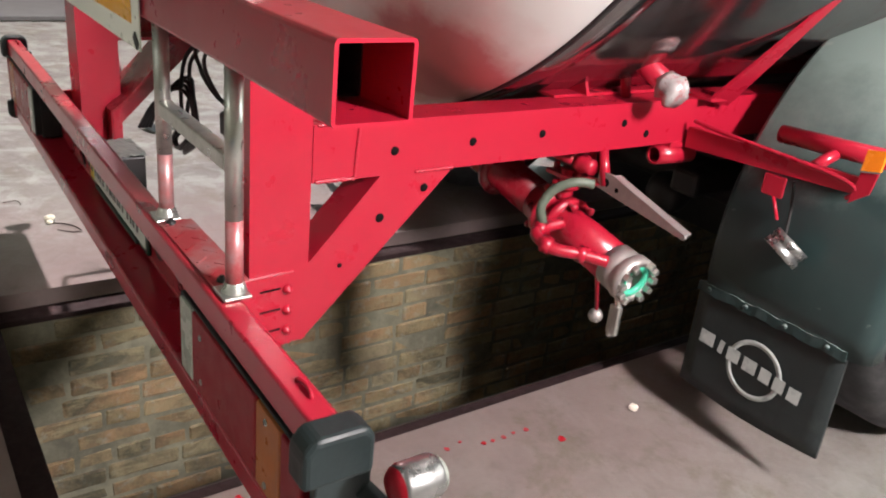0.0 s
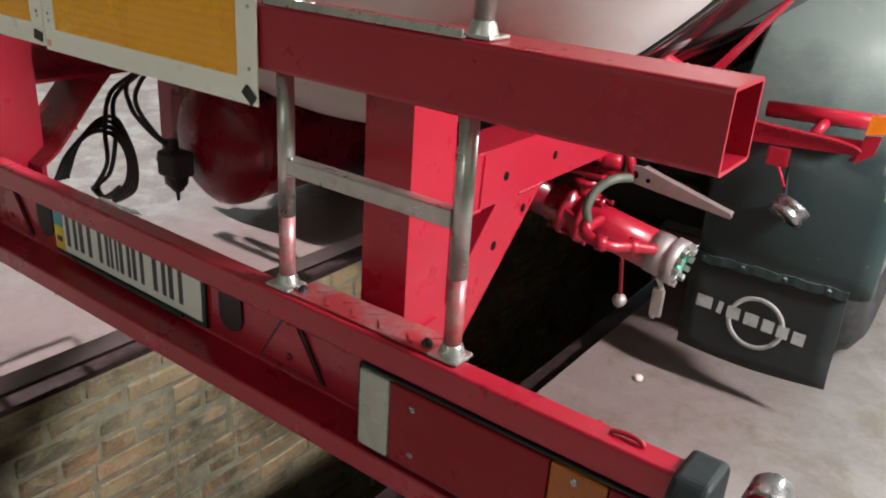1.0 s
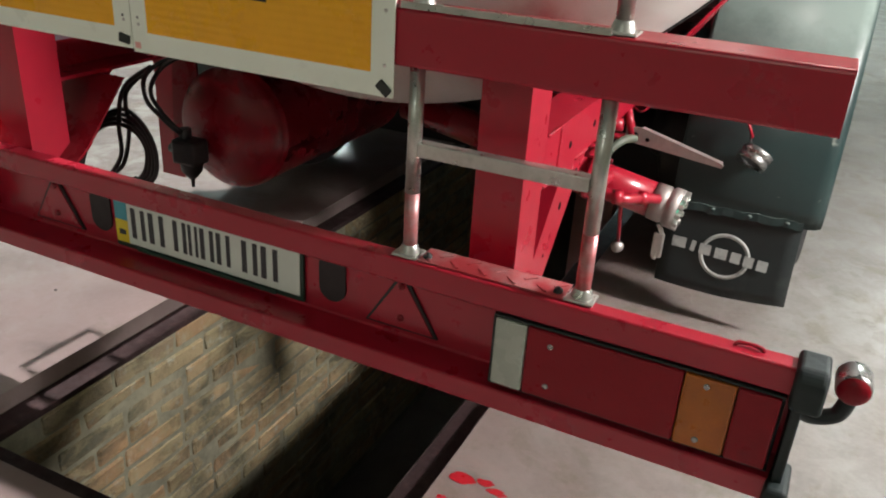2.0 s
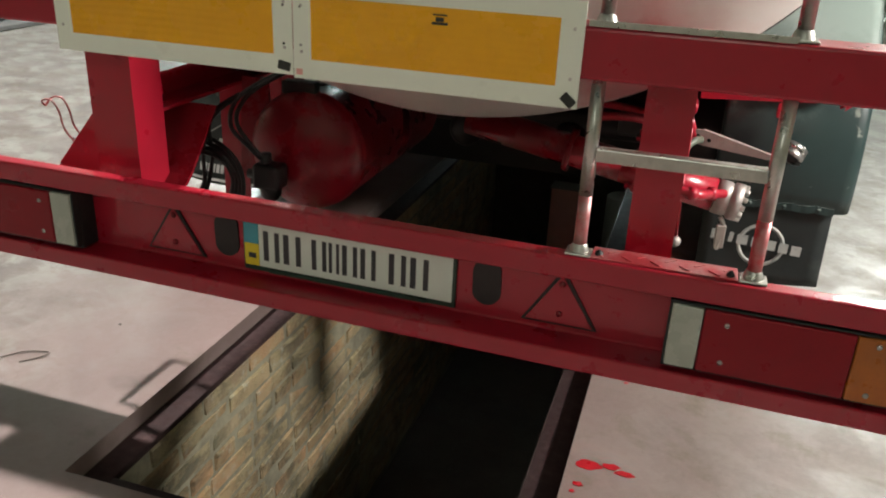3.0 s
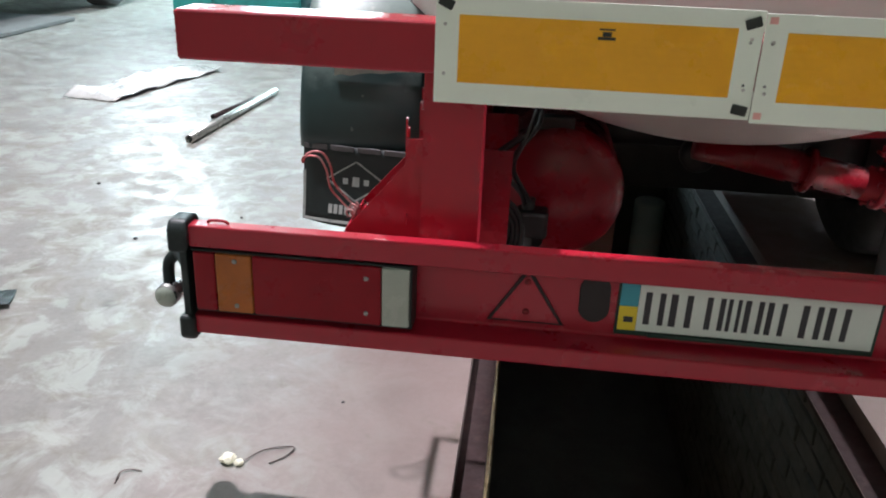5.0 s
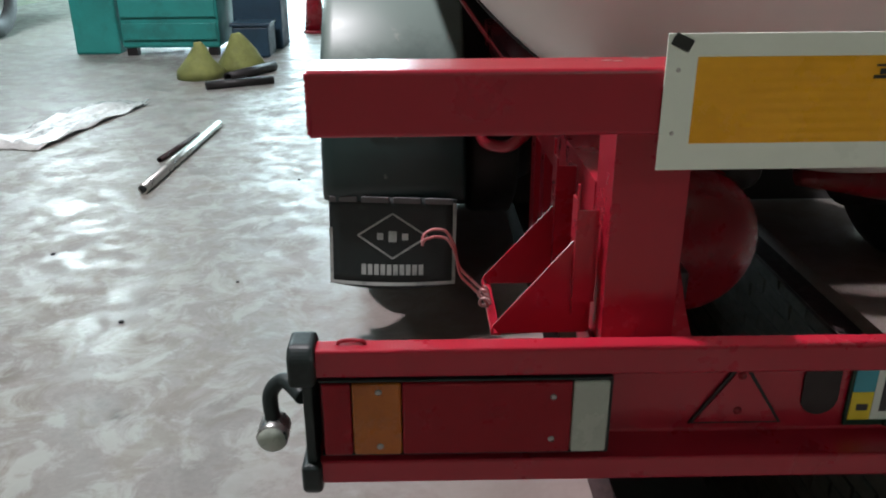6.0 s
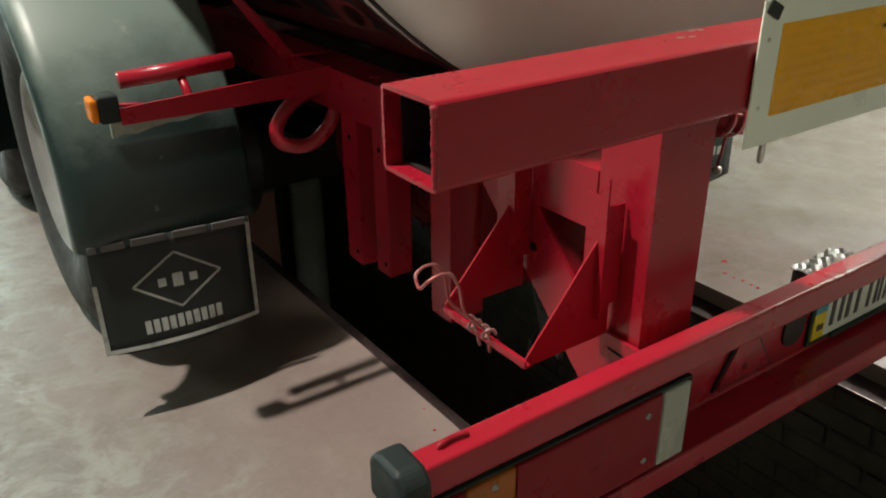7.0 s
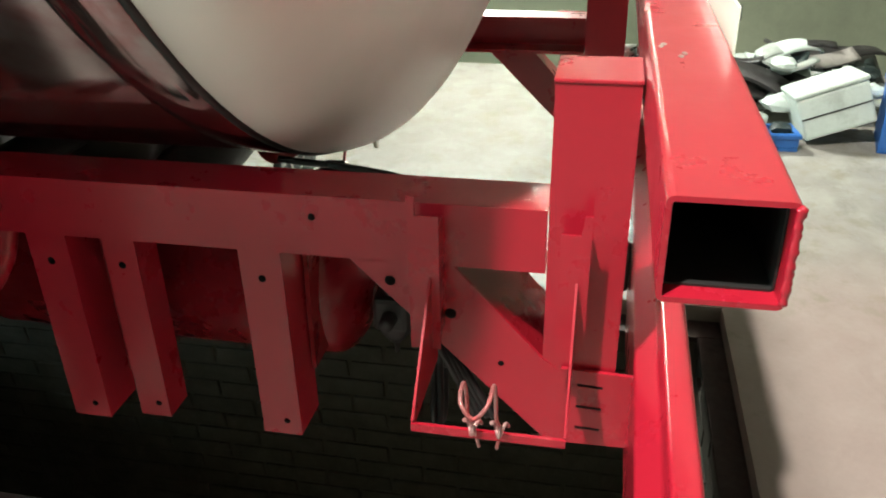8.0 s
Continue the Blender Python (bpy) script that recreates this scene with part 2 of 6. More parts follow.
def concrete_floor():
    mat, nt, b = nodes("trowelled_concrete")
    v = mapped(nt)
    big, mid, fine = noise_tex(nt, v, 0.55, 6), noise_tex(nt, v, 3.2, 8, 0.68), noise_tex(nt, v, 55, 4)
    base = ramp(nt, big, [(0.3, (0.167, 0.155, 0.138)), (0.5, (0.203, 0.190, 0.173)), (0.7, (0.185, 0.180, 0.164))])
    base = mixed(nt, 0.55, base, ramp(nt, mid, [(0.30, (0.116, 0.105, 0.093)), (0.48, (0.195, 0.178, 0.162)), (0.7, (0.231, 0.220, 0.203))]))
    stain = ramp(nt, noise_tex(nt, mapped(nt, (1, 1.6, 1)), 1.7, 9, 0.72), [(0.56, 0.0), (0.74, 0.75)])
    base = mixed(nt, stain, base, (0.093, 0.081, 0.071))
    oil = ramp(nt, noise_tex(nt, v, 4.4, 3, 0.5), [(0.70, 0.0), (0.78, 0.7)])
    base = mixed(nt, oil, base, (0.056, 0.052, 0.046))
    base = mixed(nt, 0.16, base, ramp(nt, fine, [(0.3, (0.093, 0.087, 0.083)), (0.7, (0.278, 0.269, 0.255))]))
    scuff = ramp(nt, noise_tex(nt, v, 5.0, 8, 0.66, 0.5), [(0.46, 0.0), (0.64, 0.5)])
    base = mixed(nt, scuff, base, (0.285, 0.277, 0.253))
    # pinkish film of settled red paint dust round the trailer, and brown oil blots beside the pit
    sep = nt.nodes.new("ShaderNodeSeparateXYZ")
    nt.links.new(v, sep.inputs[0])
    off = nt.nodes.new("ShaderNodeMath")
    off.operation = "ABSOLUTE"
    shift = nt.nodes.new("ShaderNodeMath")
    nt.links.new(sep.outputs["X"], shift.inputs[0])
    shift.inputs[1].default_value = 0.1
    nt.links.new(shift.outputs[0], off.inputs[0])
    wob = nt.nodes.new("ShaderNodeMath")
    wob.operation = "MULTIPLY_ADD"
    nt.links.new(noise_tex(nt, v, 1.3, 5, 0.6), wob.inputs[0])
    wob.inputs[1].default_value = 1.1
    nt.links.new(off.outputs[0], wob.inputs[2])
    half = nt.nodes.new("ShaderNodeMath")
    half.operation = "MULTIPLY"
    nt.links.new(wob.outputs[0], half.inputs[0])
    half.inputs[1].default_value = 0.5
    dust = ramp(nt, half.outputs[0], [(0.0, 0.62), (0.60, 0.55), (1.05, 0.0)])
    base = mixed(nt, dust, base, (0.250, 0.165, 0.152))
    blot = ramp(nt, noise_tex(nt, v, 3.6, 6, 0.62), [(0.62, 0.0), (0.70, 0.45)])
    base = mixed(nt, blot, base, (0.106, 0.090, 0.057))
    east = nt.nodes.new("ShaderNodeMath")
    east.operation = "MULTIPLY"
    nt.links.new(sep.outputs["X"], east.inputs[0])
    east.inputs[1].default_value = 0.4
    spill = mixed(nt, ramp(nt, east.outputs[0], [(0.18, 0.0), (0.26, 1.0)]), 0.0, ramp(nt, noise_tex(nt, v, 4.2, 9, 0.72, 0.3), [(0.53, 0.0), (0.63, 0.55)]))
    base = mixed(nt, spill, base, (0.135, 0.112, 0.074))
    # float strokes: torn facets of smooth and rough skin
    tear = nt.nodes.new("ShaderNodeTexNoise")
    tear.inputs["Scale"].default_value, tear.inputs["Detail"].default_value = 7.0, 8
    nt.links.new(v, tear.inputs["Vector"])
    warp = nt.nodes.new("ShaderNodeVectorMath")
    warp.operation = "MULTIPLY_ADD"
    nt.links.new(tear.outputs["Color"], warp.inputs[0])
    warp.inputs[1].default_value = (0.34, 0.22, 0.0)
    nt.links.new(v, warp.inputs[2])
    facet = nt.nodes.new("ShaderNodeTexVoronoi")
    facet.inputs["Scale"].default_value = 11.0
    nt.links.new(warp.outputs[0], facet.inputs["Vector"])
    grey = nt.nodes.new("ShaderNodeSeparateColor")
    nt.links.new(facet.outputs["Color"], grey.inputs[0])
    swirl = noise_tex(nt, v, 5.5, 7, 0.66, 0.5)
    trowel = mixed(nt, 0.20, swirl, grey.outputs[0])
    gloss = ramp(nt, trowel, [(0.38, 0.62), (0.50, 0.49), (0.60, 0.34)])
    matt = ramp(nt, half.outputs[0], [(0.30, 1.0), (0.80, 0.0)])
    # pale and brown wisps of worn skin down the near-side aisle
    west = nt.nodes.new("ShaderNodeMath")
    west.operation = "MULTIPLY_ADD"
    nt.links.new(sep.outputs["X"], west.inputs[0])
    west.inputs[1].default_value = -0.4
    nt.links.new(ramp(nt, noise_tex(nt, v, 1.8, 6, 0.65), [(0.3, 0.0), (0.7, 0.3)]), west.inputs[2])
    aisle = ramp(nt, west.outputs[0], [(0.50, 0.0), (0.82, 1.0)])
    wisp = noise_tex(nt, v, 6.0, 7, 0.66, 0.6)
    worn = mixed(nt, aisle, 0.0, ramp(nt, wisp, [(0.485, 0.0), (0.57, 0.64)]))
    base = mixed(nt, worn, base, (0.325, 0.345, 0.310))
    bare = mixed(nt, aisle, 0.0, ramp(nt, noise_tex(nt, v, 5.0, 8, 0.7, 0.8), [(0.50, 0.0), (0.60, 0.52)]))
    base = mixed(nt, bare, base, (0.140, 0.118, 0.088))
    nt.links.new(base, b.inputs["Base Color"])
    nt.links.new(mixed(nt, matt, gloss, 0.68), b.inputs["Roughness"])
    hsum = nt.nodes.new("ShaderNodeMath")
    hsum.operation = "MULTIPLY_ADD"
    nt.links.new(fine, hsum.inputs[0])
    hsum.inputs[1].default_value = 0.3
    nt.links.new(trowel, hsum.inputs[2])
    bumped(nt, b, hsum.outputs[0], 0.06, 0.008)
    return mat


def brick_mat(name, loose):
    """Fired clay with soot, lime bloom and moss; tone changes from piece to piece."""
    mat, nt, b = nodes(name)
    v = mapped(nt)
    if loose:
        info = nt.nodes.new("ShaderNodeObjectInfo").outputs["Random"]
    else:
        info = nt.nodes.new("ShaderNodeNewGeometry").outputs["Random Per Island"]
    tone = ramp(nt, info, [(0.0, (0.34, 0.225, 0.12)), (0.35, (0.45, 0.28, 0.145)), (0.65, (0.40, 0.32, 0.18)), (0.85, (0.27, 0.21, 0.13)), (1.0, (0.44, 0.37, 0.23))])
    patch = ramp(nt, noise_tex(nt, v, 7, 8, 0.7), [(0.42, 0.0), (0.66, 0.8)])
    out = mixed(nt, patch, tone, (0.31, 0.275, 0.145))
    soot = ramp(nt, noise_tex(nt, v, 3.3, 8, 0.7), [(0.54, 0.0), (0.74, 0.85)])
    out = mixed(nt, soot, out, (0.056, 0.057, 0.051))
    lime = ramp(nt, noise_tex(nt, v, 17, 6, 0.7), [(0.54, 0.0), (0.68, 0.5)])
    out = mixed(nt, lime, out, (0.423, 0.501, 0.440))
    grime = ramp(nt, noise_tex(nt, v, 2.1, 9, 0.74, 0.6), [(0.47, 0.0), (0.62, 0.8)])
    out = mixed(nt, grime, out, (0.063, 0.067, 0.046))
    smear = ramp(nt, noise_tex(nt, mapped(nt, (1, 0.5, 1.6)), 9, 7, 0.7, 0.8), [(0.52, 0.0), (0.64, 0.8)])
    out = mixed(nt, smear, out, (0.38, 0.33, 0.19))
    nt.links.new(out, b.inputs["Base Color"])
    b.inputs["Roughness"].default_value = 0.85
    bumped(nt, b, noise_tex(nt, v, 34, 8, 0.72), 0.9, 0.010)
    return mat


def plaster(name, top, low, line):
    mat, nt, b = nodes(name)
    v = mapped(nt)
    sep = nt.nodes.new("ShaderNodeSeparateXYZ")
    nt.links.new(v, sep.inputs[0])
    dado = nt.nodes.new("ShaderNodeMath")
    dado.operation = "GREATER_THAN"
    nt.links.new(sep.outputs["Z"], dado.inputs[0])
    dado.inputs[1].default_value = line
    base = mixed(nt, dado.outputs[0], low, top)
    base = mixed(nt, ramp(nt, noise_tex(nt, v, 1.4, 8, 0.7), [(0.45, 0.0), (0.72, 0.65)]), base, tuple(c * 0.5 for c in low))
    nt.links.new(base, b.inputs["Base Color"])
    b.inputs["Roughness"].default_value = 0.75
    bumped(nt, b, noise_tex(nt, v, 12, 8, 0.65), 0.3, 0.01)
    return mat


FLOOR = concrete_floor()
# brick for the pit's east and end walls, darkened to stand for shade
SHADED_BRICK = surface("shaded_brick", (0.060, 0.055, 0.045), 0.85, 0, 0.35, 9, 60, 0.5)
BRICK, BRICK_FAR = brick_mat("old_brick", True), brick_mat("old_brick_far", False)
MORTAR = surface("lime_mortar", (0.27, 0.26, 0.18), 0.9, 0, 0.3, 8, 60, 0.5, (0.13, 0.125, 0.09), (0.45, 0.65), 3)
PIT_FLOOR = surface("oily_pit_floor", (0.095, 0.09, 0.085), 0.8, 0, 0.3, 3, 40, 0.3)
WALL = plaster("stained_plaster", (0.26, 0.26, 0.21), (0.15, 0.165, 0.115), 1.5)
ROOF = surface("grey_roof_slab", (0.13, 0.13, 0.125), 0.8, 0, 0.15, 1, 20, 0.2)


def glowing(name, col, strength):
    mat, nt, b = nodes(name)
    b.inputs["Base Color"].default_value = (*col, 1)
    b.inputs["Emission Color"].default_value = (*col, 1)
    b.inputs["Emission Strength"].default_value = strength
    return mat


DAYLIGHT = glowing("bright_yard", (0.9, 0.97, 1.0), 3.0)


# ---- mesh tools ----
def box(bm, x0, x1, y0, y1, z0, z1, bevel=0.0, m=None, seg=2):
    r = bmesh.ops.create_cube(bm, size=1.0)
    vs = r["verts"]
    bmesh.ops.scale(bm, vec=(x1 - x0, y1 - y0, z1 - z0), verts=vs)
    bmesh.ops.translate(bm, vec=((x0 + x1) / 2, (y0 + y1) / 2, (z0 + z1) / 2), verts=vs)
    if bevel:
        es = list({e for v in vs for e in v.link_edges})
        out = bmesh.ops.bevel(bm, geom=es, offset=bevel, segments=seg, affect="EDGES", profile=0.5)
        vs = list({v for f in out["faces"] for v in f.verts} | {v for v in vs if v.is_valid})
    if m is not None:
        bmesh.ops.transform(bm, matrix=m, verts=vs)
    return vs


def prism(bm, pts, axis, a, b):
    """A polygon in the plane across the axis, drawn out from a to b."""
    def at(p, d):
        return {"x": (d, p[0], p[1]), "y": (p[0], d, p[1]), "z": (p[0], p[1], d)}[axis]
    lo, hi = [bm.verts.new(at(p, a)) for p in pts], [bm.verts.new(at(p, b)) for p in pts]
    n = len(pts)
    bm.faces.new(lo)
    bm.faces.new(hi[::-1])
    for i in range(n):
        bm.faces.new((lo[i], hi[i], hi[(i + 1) % n], lo[(i + 1) % n]))
    return lo + hi


def frame_at(p, d):
    d = Vector(d).normalized()
    up = Vector((0, 0, 1)) if abs(d.z) < 0.95 else Vector((1, 0, 0))
    s = d.cross(up).normalized()
    return Vector(p), s, s.cross(d).normalized()


def turned(bm, p, d, profile, seg=24):
    """A lathe round the axis from p along d: profile of (distance along, radius)."""
    d = Vector(d).normalized()
    o, s, u = frame_at(p, d)
    rings = []
    for h, r in profile:
        c = o + d * h
        if r < 1e-6:
            rings.append([bm.verts.new(c)])
        else:
            rings.append([bm.verts.new(c + (s * math.cos(2 * math.pi * k / seg) + u * math.sin(2 * math.pi * k / seg)) * r) for k in range(seg)])
    for a, b in zip(rings, rings[1:]):
        for k in range(seg):
            j = (k + 1) % seg
            if len(a) == 1 and len(b) == 1:
                continue
            if len(a) == 1:
                f = (a[0], b[k], b[j])
            elif len(b) == 1:
                f = (a[k], b[0], a[j])
            else:
                f = (a[k], b[k], b[j], a[j])
            bm.faces.new(f).smooth = True
    return rings


def rod(bm, p0, p1, r, seg=16, r1=None):
    p0, p1 = Vector(p0), Vector(p1)
    L = (p1 - p0).length
    r1 = r if r1 is None else r1
    turned(bm, p0, p1 - p0, [(0, 0), (0, r), (L, r1), (L, 0)], seg)


def pipe(bm, p0, p1, ro, ri, seg=24):
    p0, p1 = Vector(p0), Vector(p1)
    L = (p1 - p0).length
    turned(bm, p0, p1 - p0, [(0, ri), (0, ro), (L, ro), (L, ri), (0, ri)], seg)


def glide(pts, steps=6):
    pts = [Vector(p) for p in pts]
    P = [pts[0]] + pts + [pts[-1]]
    out = []
    for a, b, c, d in zip(P, P[1:], P[2:], P[3:]):
        for k in range(steps):
            t = k / steps
            out.append(0.5 * (2 * b + (c - a) * t + (2 * a - 5 * b + 4 * c - d) * t * t + (3 * b - a - 3 * c + d) * t ** 3))
    return out + [pts[-1]]


def sweep(bm, pts, r, seg=8, smooth=True, steps=6):
    path = glide(pts, steps) if smooth else [Vector(p) for p in pts]
    rings, s = [], None
    for i, p in enumerate(path):
        d = (path[min(i + 1, len(path) - 1)] - path[max(i - 1, 0)]).normalized()
        if s is None:
            s = frame_at(p, d)[1]
        s = (s - d * s.dot(d)).normalized()
        u = s.cross(d)
        rings.append([bm.verts.new(p + (s * math.cos(2 * math.pi * k / seg) + u * math.sin(2 * math.pi * k / seg)) * r) for k in range(seg)])
    for a, b in zip(rings, rings[1:]):
        for k in range(seg):
            bm.faces.new((a[k], b[k], b[(k + 1) % seg], a[(k + 1) % seg])).smooth = True
    bm.faces.new(rings[0][::-1])
    bm.faces.new(rings[-1])


def bead(bm, p, q, r, seed, lumps=12):
    """A lumpy weld run from p to q, one skin."""
    p, q = Vector(p), Vector(q)
    o, s, u = frame_at(p, q - p)
    rr = random.Random(seed)
    n = lumps * 4
    rings = []
    for k in range(n + 1):
        f = k / n
        rad = r * (0.74 + 0.26 * abs(math.sin(math.pi * lumps * f + math.sin(f * 17)))) * rr.uniform(0.85, 1.12) * (0.3 if k in (0, n) else 1)
        c = p.lerp(q, f) + (s * rr.uniform(-1, 1) + u * rr.uniform(-1, 1)) * r * 0.12
        rings.append([bm.verts.new(c + (s * math.cos(a) + u * math.sin(a)) * rad) for a in [2 * math.pi * i / 8 for i in range(8)]])
    for A, B in zip(rings, rings[1:]):
        for i in range(8):
            bm.faces.new((A[i], B[i], B[(i + 1) % 8], A[(i + 1) % 8])).smooth = True
    bm.faces.new(rings[0][::-1])
    bm.faces.new(rings[-1])


def wavy_strip(bm, x0, x1, y0, y1, z0, z1, amp, n=28):
    """A dented flat bar along x, one skin."""
    rings = []
    for k in range(n + 1):
        x = x0 + (x1 - x0) * k / n
        d, e = amp * math.sin(k * 1.1) + 0.6 * amp * math.sin(k * 2.7), 0.4 * amp * math.sin(k * 1.9)
        rings.append([bm.verts.new((x, y, z)) for y, z in ((y0 + e, z0 + d), (y0 + e, z1 + d), (y1, z1 + d), (y1, z0 + d))])
    for A, B in zip(rings, rings[1:]):
        for i in range(4):
            bm.faces.new((A[i], B[i], B[(i + 1) % 4], A[(i + 1) % 4]))
    bm.faces.new(rings[0][::-1])
    bm.faces.new(rings[-1])


def made(name, bm, mat):
    bmesh.ops.recalc_face_normals(bm, faces=bm.faces)
    me = bpy.data.meshes.new(name)
    bm.to_mesh(me)
    bm.free()
    me.materials.append(mat)
    return me


def part(name, bm, mat, parent, label="", m=None):
    ob = new(name, made(name, bm, mat))
    ob.parent = parent
    if m is not None:
        ob.matrix_local = m
    if label:
        tagged(ob, label)
    return ob


def thing(name, label, category, place=(0, 0, 0), group="", kind=""):
    ob = new(name)
    ob.empty_display_size = 0.1
    ob.location = place
    return tagged(ob, label, category, group, kind)


def whole(name, bm, mat, label, category, group="", kind=""):
    return tagged(new(name, made(name, bm, mat)), label, category, group, kind)


def mesh():
    return bmesh.new()


# ---- the hall ----
def sheet_with_hole(x0, x1, y0, y1, hx0, hx1, hy0, hy1, z):
    bm = mesh()
    xs, ys = [x0, hx0, hx1, x1], [y0, hy0, hy1, y1]
    vs = [[bm.verts.new((x, y, z)) for y in ys] for x in xs]
    for i in range(3):
        for j in range(3):
            if (i, j) != (1, 1):
                bm.faces.new((vs[i][j], vs[i + 1][j], vs[i + 1][j + 1], vs[i][j + 1]))
    ring = [vs[1][1], vs[2][1], vs[2][2], vs[1][2]]
    low = [bm.verts.new((v.co.x, v.co.y, z - 0.055)) for v in ring]
    for k in range(4):
        bm.faces.new((ring[k], ring[(k + 1) % 4], low[(k + 1) % 4], low[k]))
    return bm


HX0, HX1, HY0, HY1 = -0.605, 0.545, -0.10, 4.2      # edge of the floor round the pit
PX0, PX1, PY0 = -0.535, 0.478, -0.03                 # faces of the pit walls
WX0, WX1, WY0, WY1, TOP = -7.2, 3.4, -6.0, 15.6, 7.2

whole("floor", sheet_with_hole(WX0 - 0.3, WX1 + 0.3, WY0 - 0.3, WY1 + 8, HX0, HX1, HY0, HY1, 0.0), FLOOR,
      "pale trowelled concrete workshop floor with stains and worn glossy patches", "floor", kind="structure")


def wall(name, x0, x1, y0, y1, z0, z1, label, mat=WALL):
    bm = mesh()
    box(bm, x0, x1, y0, y1, z0, z1)
    return whole(name, bm, mat, label, "wall", kind="structure")


wall("wall_west", WX0 - 0.3, WX0, WY0, WY1, 0, TOP, "stained plaster workshop wall with a dark painted dado")
wall("wall_east", WX1, WX1 + 0.3, WY0, WY1, 0, TOP, "grimy olive plaster workshop wall behind the scrap heap")
wall("wall_south", WX0 - 0.3, WX1 + 0.3, WY0 - 0.3, WY0, 0, TOP, "plain plaster end wall of the workshop")
wall("wall_north_west", WX0 - 0.3, -6.3, WY1, WY1 + 0.3, 0, TOP, "plaster wall beside the open workshop gate")
wall("wall_north_east", 0.1, WX1 + 0.3, WY1, WY1 + 0.3, 0, TOP, "plaster wall beside the open workshop gate")
wall("wall_north_lintel", -6.3, 0.1, WY1, WY1 + 0.3, 4.2, TOP, "plaster lintel over the open workshop gate")
bm = mesh()
box(bm, WX0 - 0.3, WX1 + 0.3, WY0 - 0.3, WY1 + 0.3, TOP, TOP + 0.2)
whole("ceiling", bm, ROOF, "grey concrete roof slab of the workshop", "ceiling", kind="structure")
bm = mesh()
box(bm, -12, 9, WY1 + 7.6, WY1 + 7.8, -0.5, 9)
whole("backdrop", bm, DAYLIGHT, "glaring daylight in the yard outside the gate", "backdrop", kind="structure")

# pit: ledge, walls, floor
bm = mesh()
for x0, x1, y0, y1 in ((HX0, PX0 + 0.006, HY0, HY1), (PX1 - 0.03, HX1, HY0, HY1), (PX0 + 0.006, PX1 - 0.03, HY0, PY0 + 0.006)):
    box(bm, x0, x1, y0, y1, -0.075, -0.055, 0.003)
ledge = whole("trim_pit_ledge", bm, RUST, "rusty steel angle ledge along the edge of the inspection pit", "trim", kind="structure")
# thin bright strip laid on the east ledge as its edge highlight
bm = mesh()
box(bm, PX1 - 0.032, PX1 - 0.029, HY0 + 0.08, HY1, -0.0548, -0.0538)
part("edge_glint", bm, WIRE, ledge, "bright strip standing for the highlight along the steel angle")
pit_floor = mesh()
box(pit_floor, PX0 - 0.3, PX1 + 0.3, PY0 - 0.3, HY1 + 0.3, -1.62, -1.5)
whole("floor_pit", pit_floor, PIT_FLOOR, "dark oily floor of the inspection pit", "floor", kind="structure")


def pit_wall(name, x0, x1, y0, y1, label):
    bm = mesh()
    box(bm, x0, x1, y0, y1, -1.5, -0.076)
    return whole(name, bm, MORTAR if "west" in name else SHADED_BRICK, label, "wall", kind="structure")


pit_west = pit_wall("wall_pit_west", PX0 - 0.25, PX0 - 0.007, PY0 - 0.25, HY1 + 0.2, "weathered brick side wall of the inspection pit with mossy mortar")
pit_east = pit_wall("wall_pit_east", PX1 + 0.012, PX1 + 0.25, PY0 - 0.25, HY1 + 0.2, "side wall of the inspection pit, brick darkened to stand for shade")
pit_south = pit_wall("wall_pit_south", PX0 - 0.01, PX1 + 0.01, PY0 - 0.25, PY0 - 0.012, "end wall of the inspection pit, brick darkened to stand for shade")
pit_wall("wall_pit_north", PX0 - 0.01, PX1 + 0.01, HY1 - 0.2, HY1, "end wall of the inspection pit, brick darkened to stand for shade")

# ---- the tank trailer ----
XC = 0.018
trailer = thing("tank_trailer", "red tank trailer with a polished steel tank over the pit", "trailer")
TILT_B = Matrix.Translation((XC, 0.2, 0.54)) @ pose(0, 0, 0, 0, 0.1, -0.65) @ Matrix.Translation((-XC, -0.2, -0.54))


def t_part(name, bm, mat, label="", m=None):
    return part(name, bm, mat, trailer, label, m)


# tank: dished end, rim band and shell
TC, TR, TY, TD = (0.03, 2.0), 1.25, 0.835, 0.40
bm = mesh()
head = [(-TD, 0)] + [(-TD * math.cos(a), TR * math.sin(a)) for a in [math.pi / 2 * k / 40 for k in range(1, 41)]] + [(0.004, TR)]
turned(bm, (TC[0], TY, TC[1]), (0, 1, 0), head, 128)
t_part("tank_end", bm, TANK_HEAD, "satin steel dished tank end with faint red overspray")
bm = mesh()
turned(bm, (TC[0], TY, TC[1]), (0, 1, 0), [(0.002, TR - 0.01), (0.002, TR + 0.004), (0.012, TR + 0.006), (0.016, TR - 0.004), (0.016, TR - 0.01)], 128)
t_part("tank_seam", bm, DARK, "dark seam round the tank end")
bm = mesh()
turned(bm, (TC[0], TY, TC[1]), (0, 1, 0), [(0.016, TR - 0.01), (0.018, TR + 0.003), (0.10, TR + 0.003), (0.108, TR - 0.002), (0.112, TR), (8.0, TR), (8.0, 0)], 128)
t_part("tank_shell", bm, TANK_SHELL, "mirror-polished stainless steel tank shell")

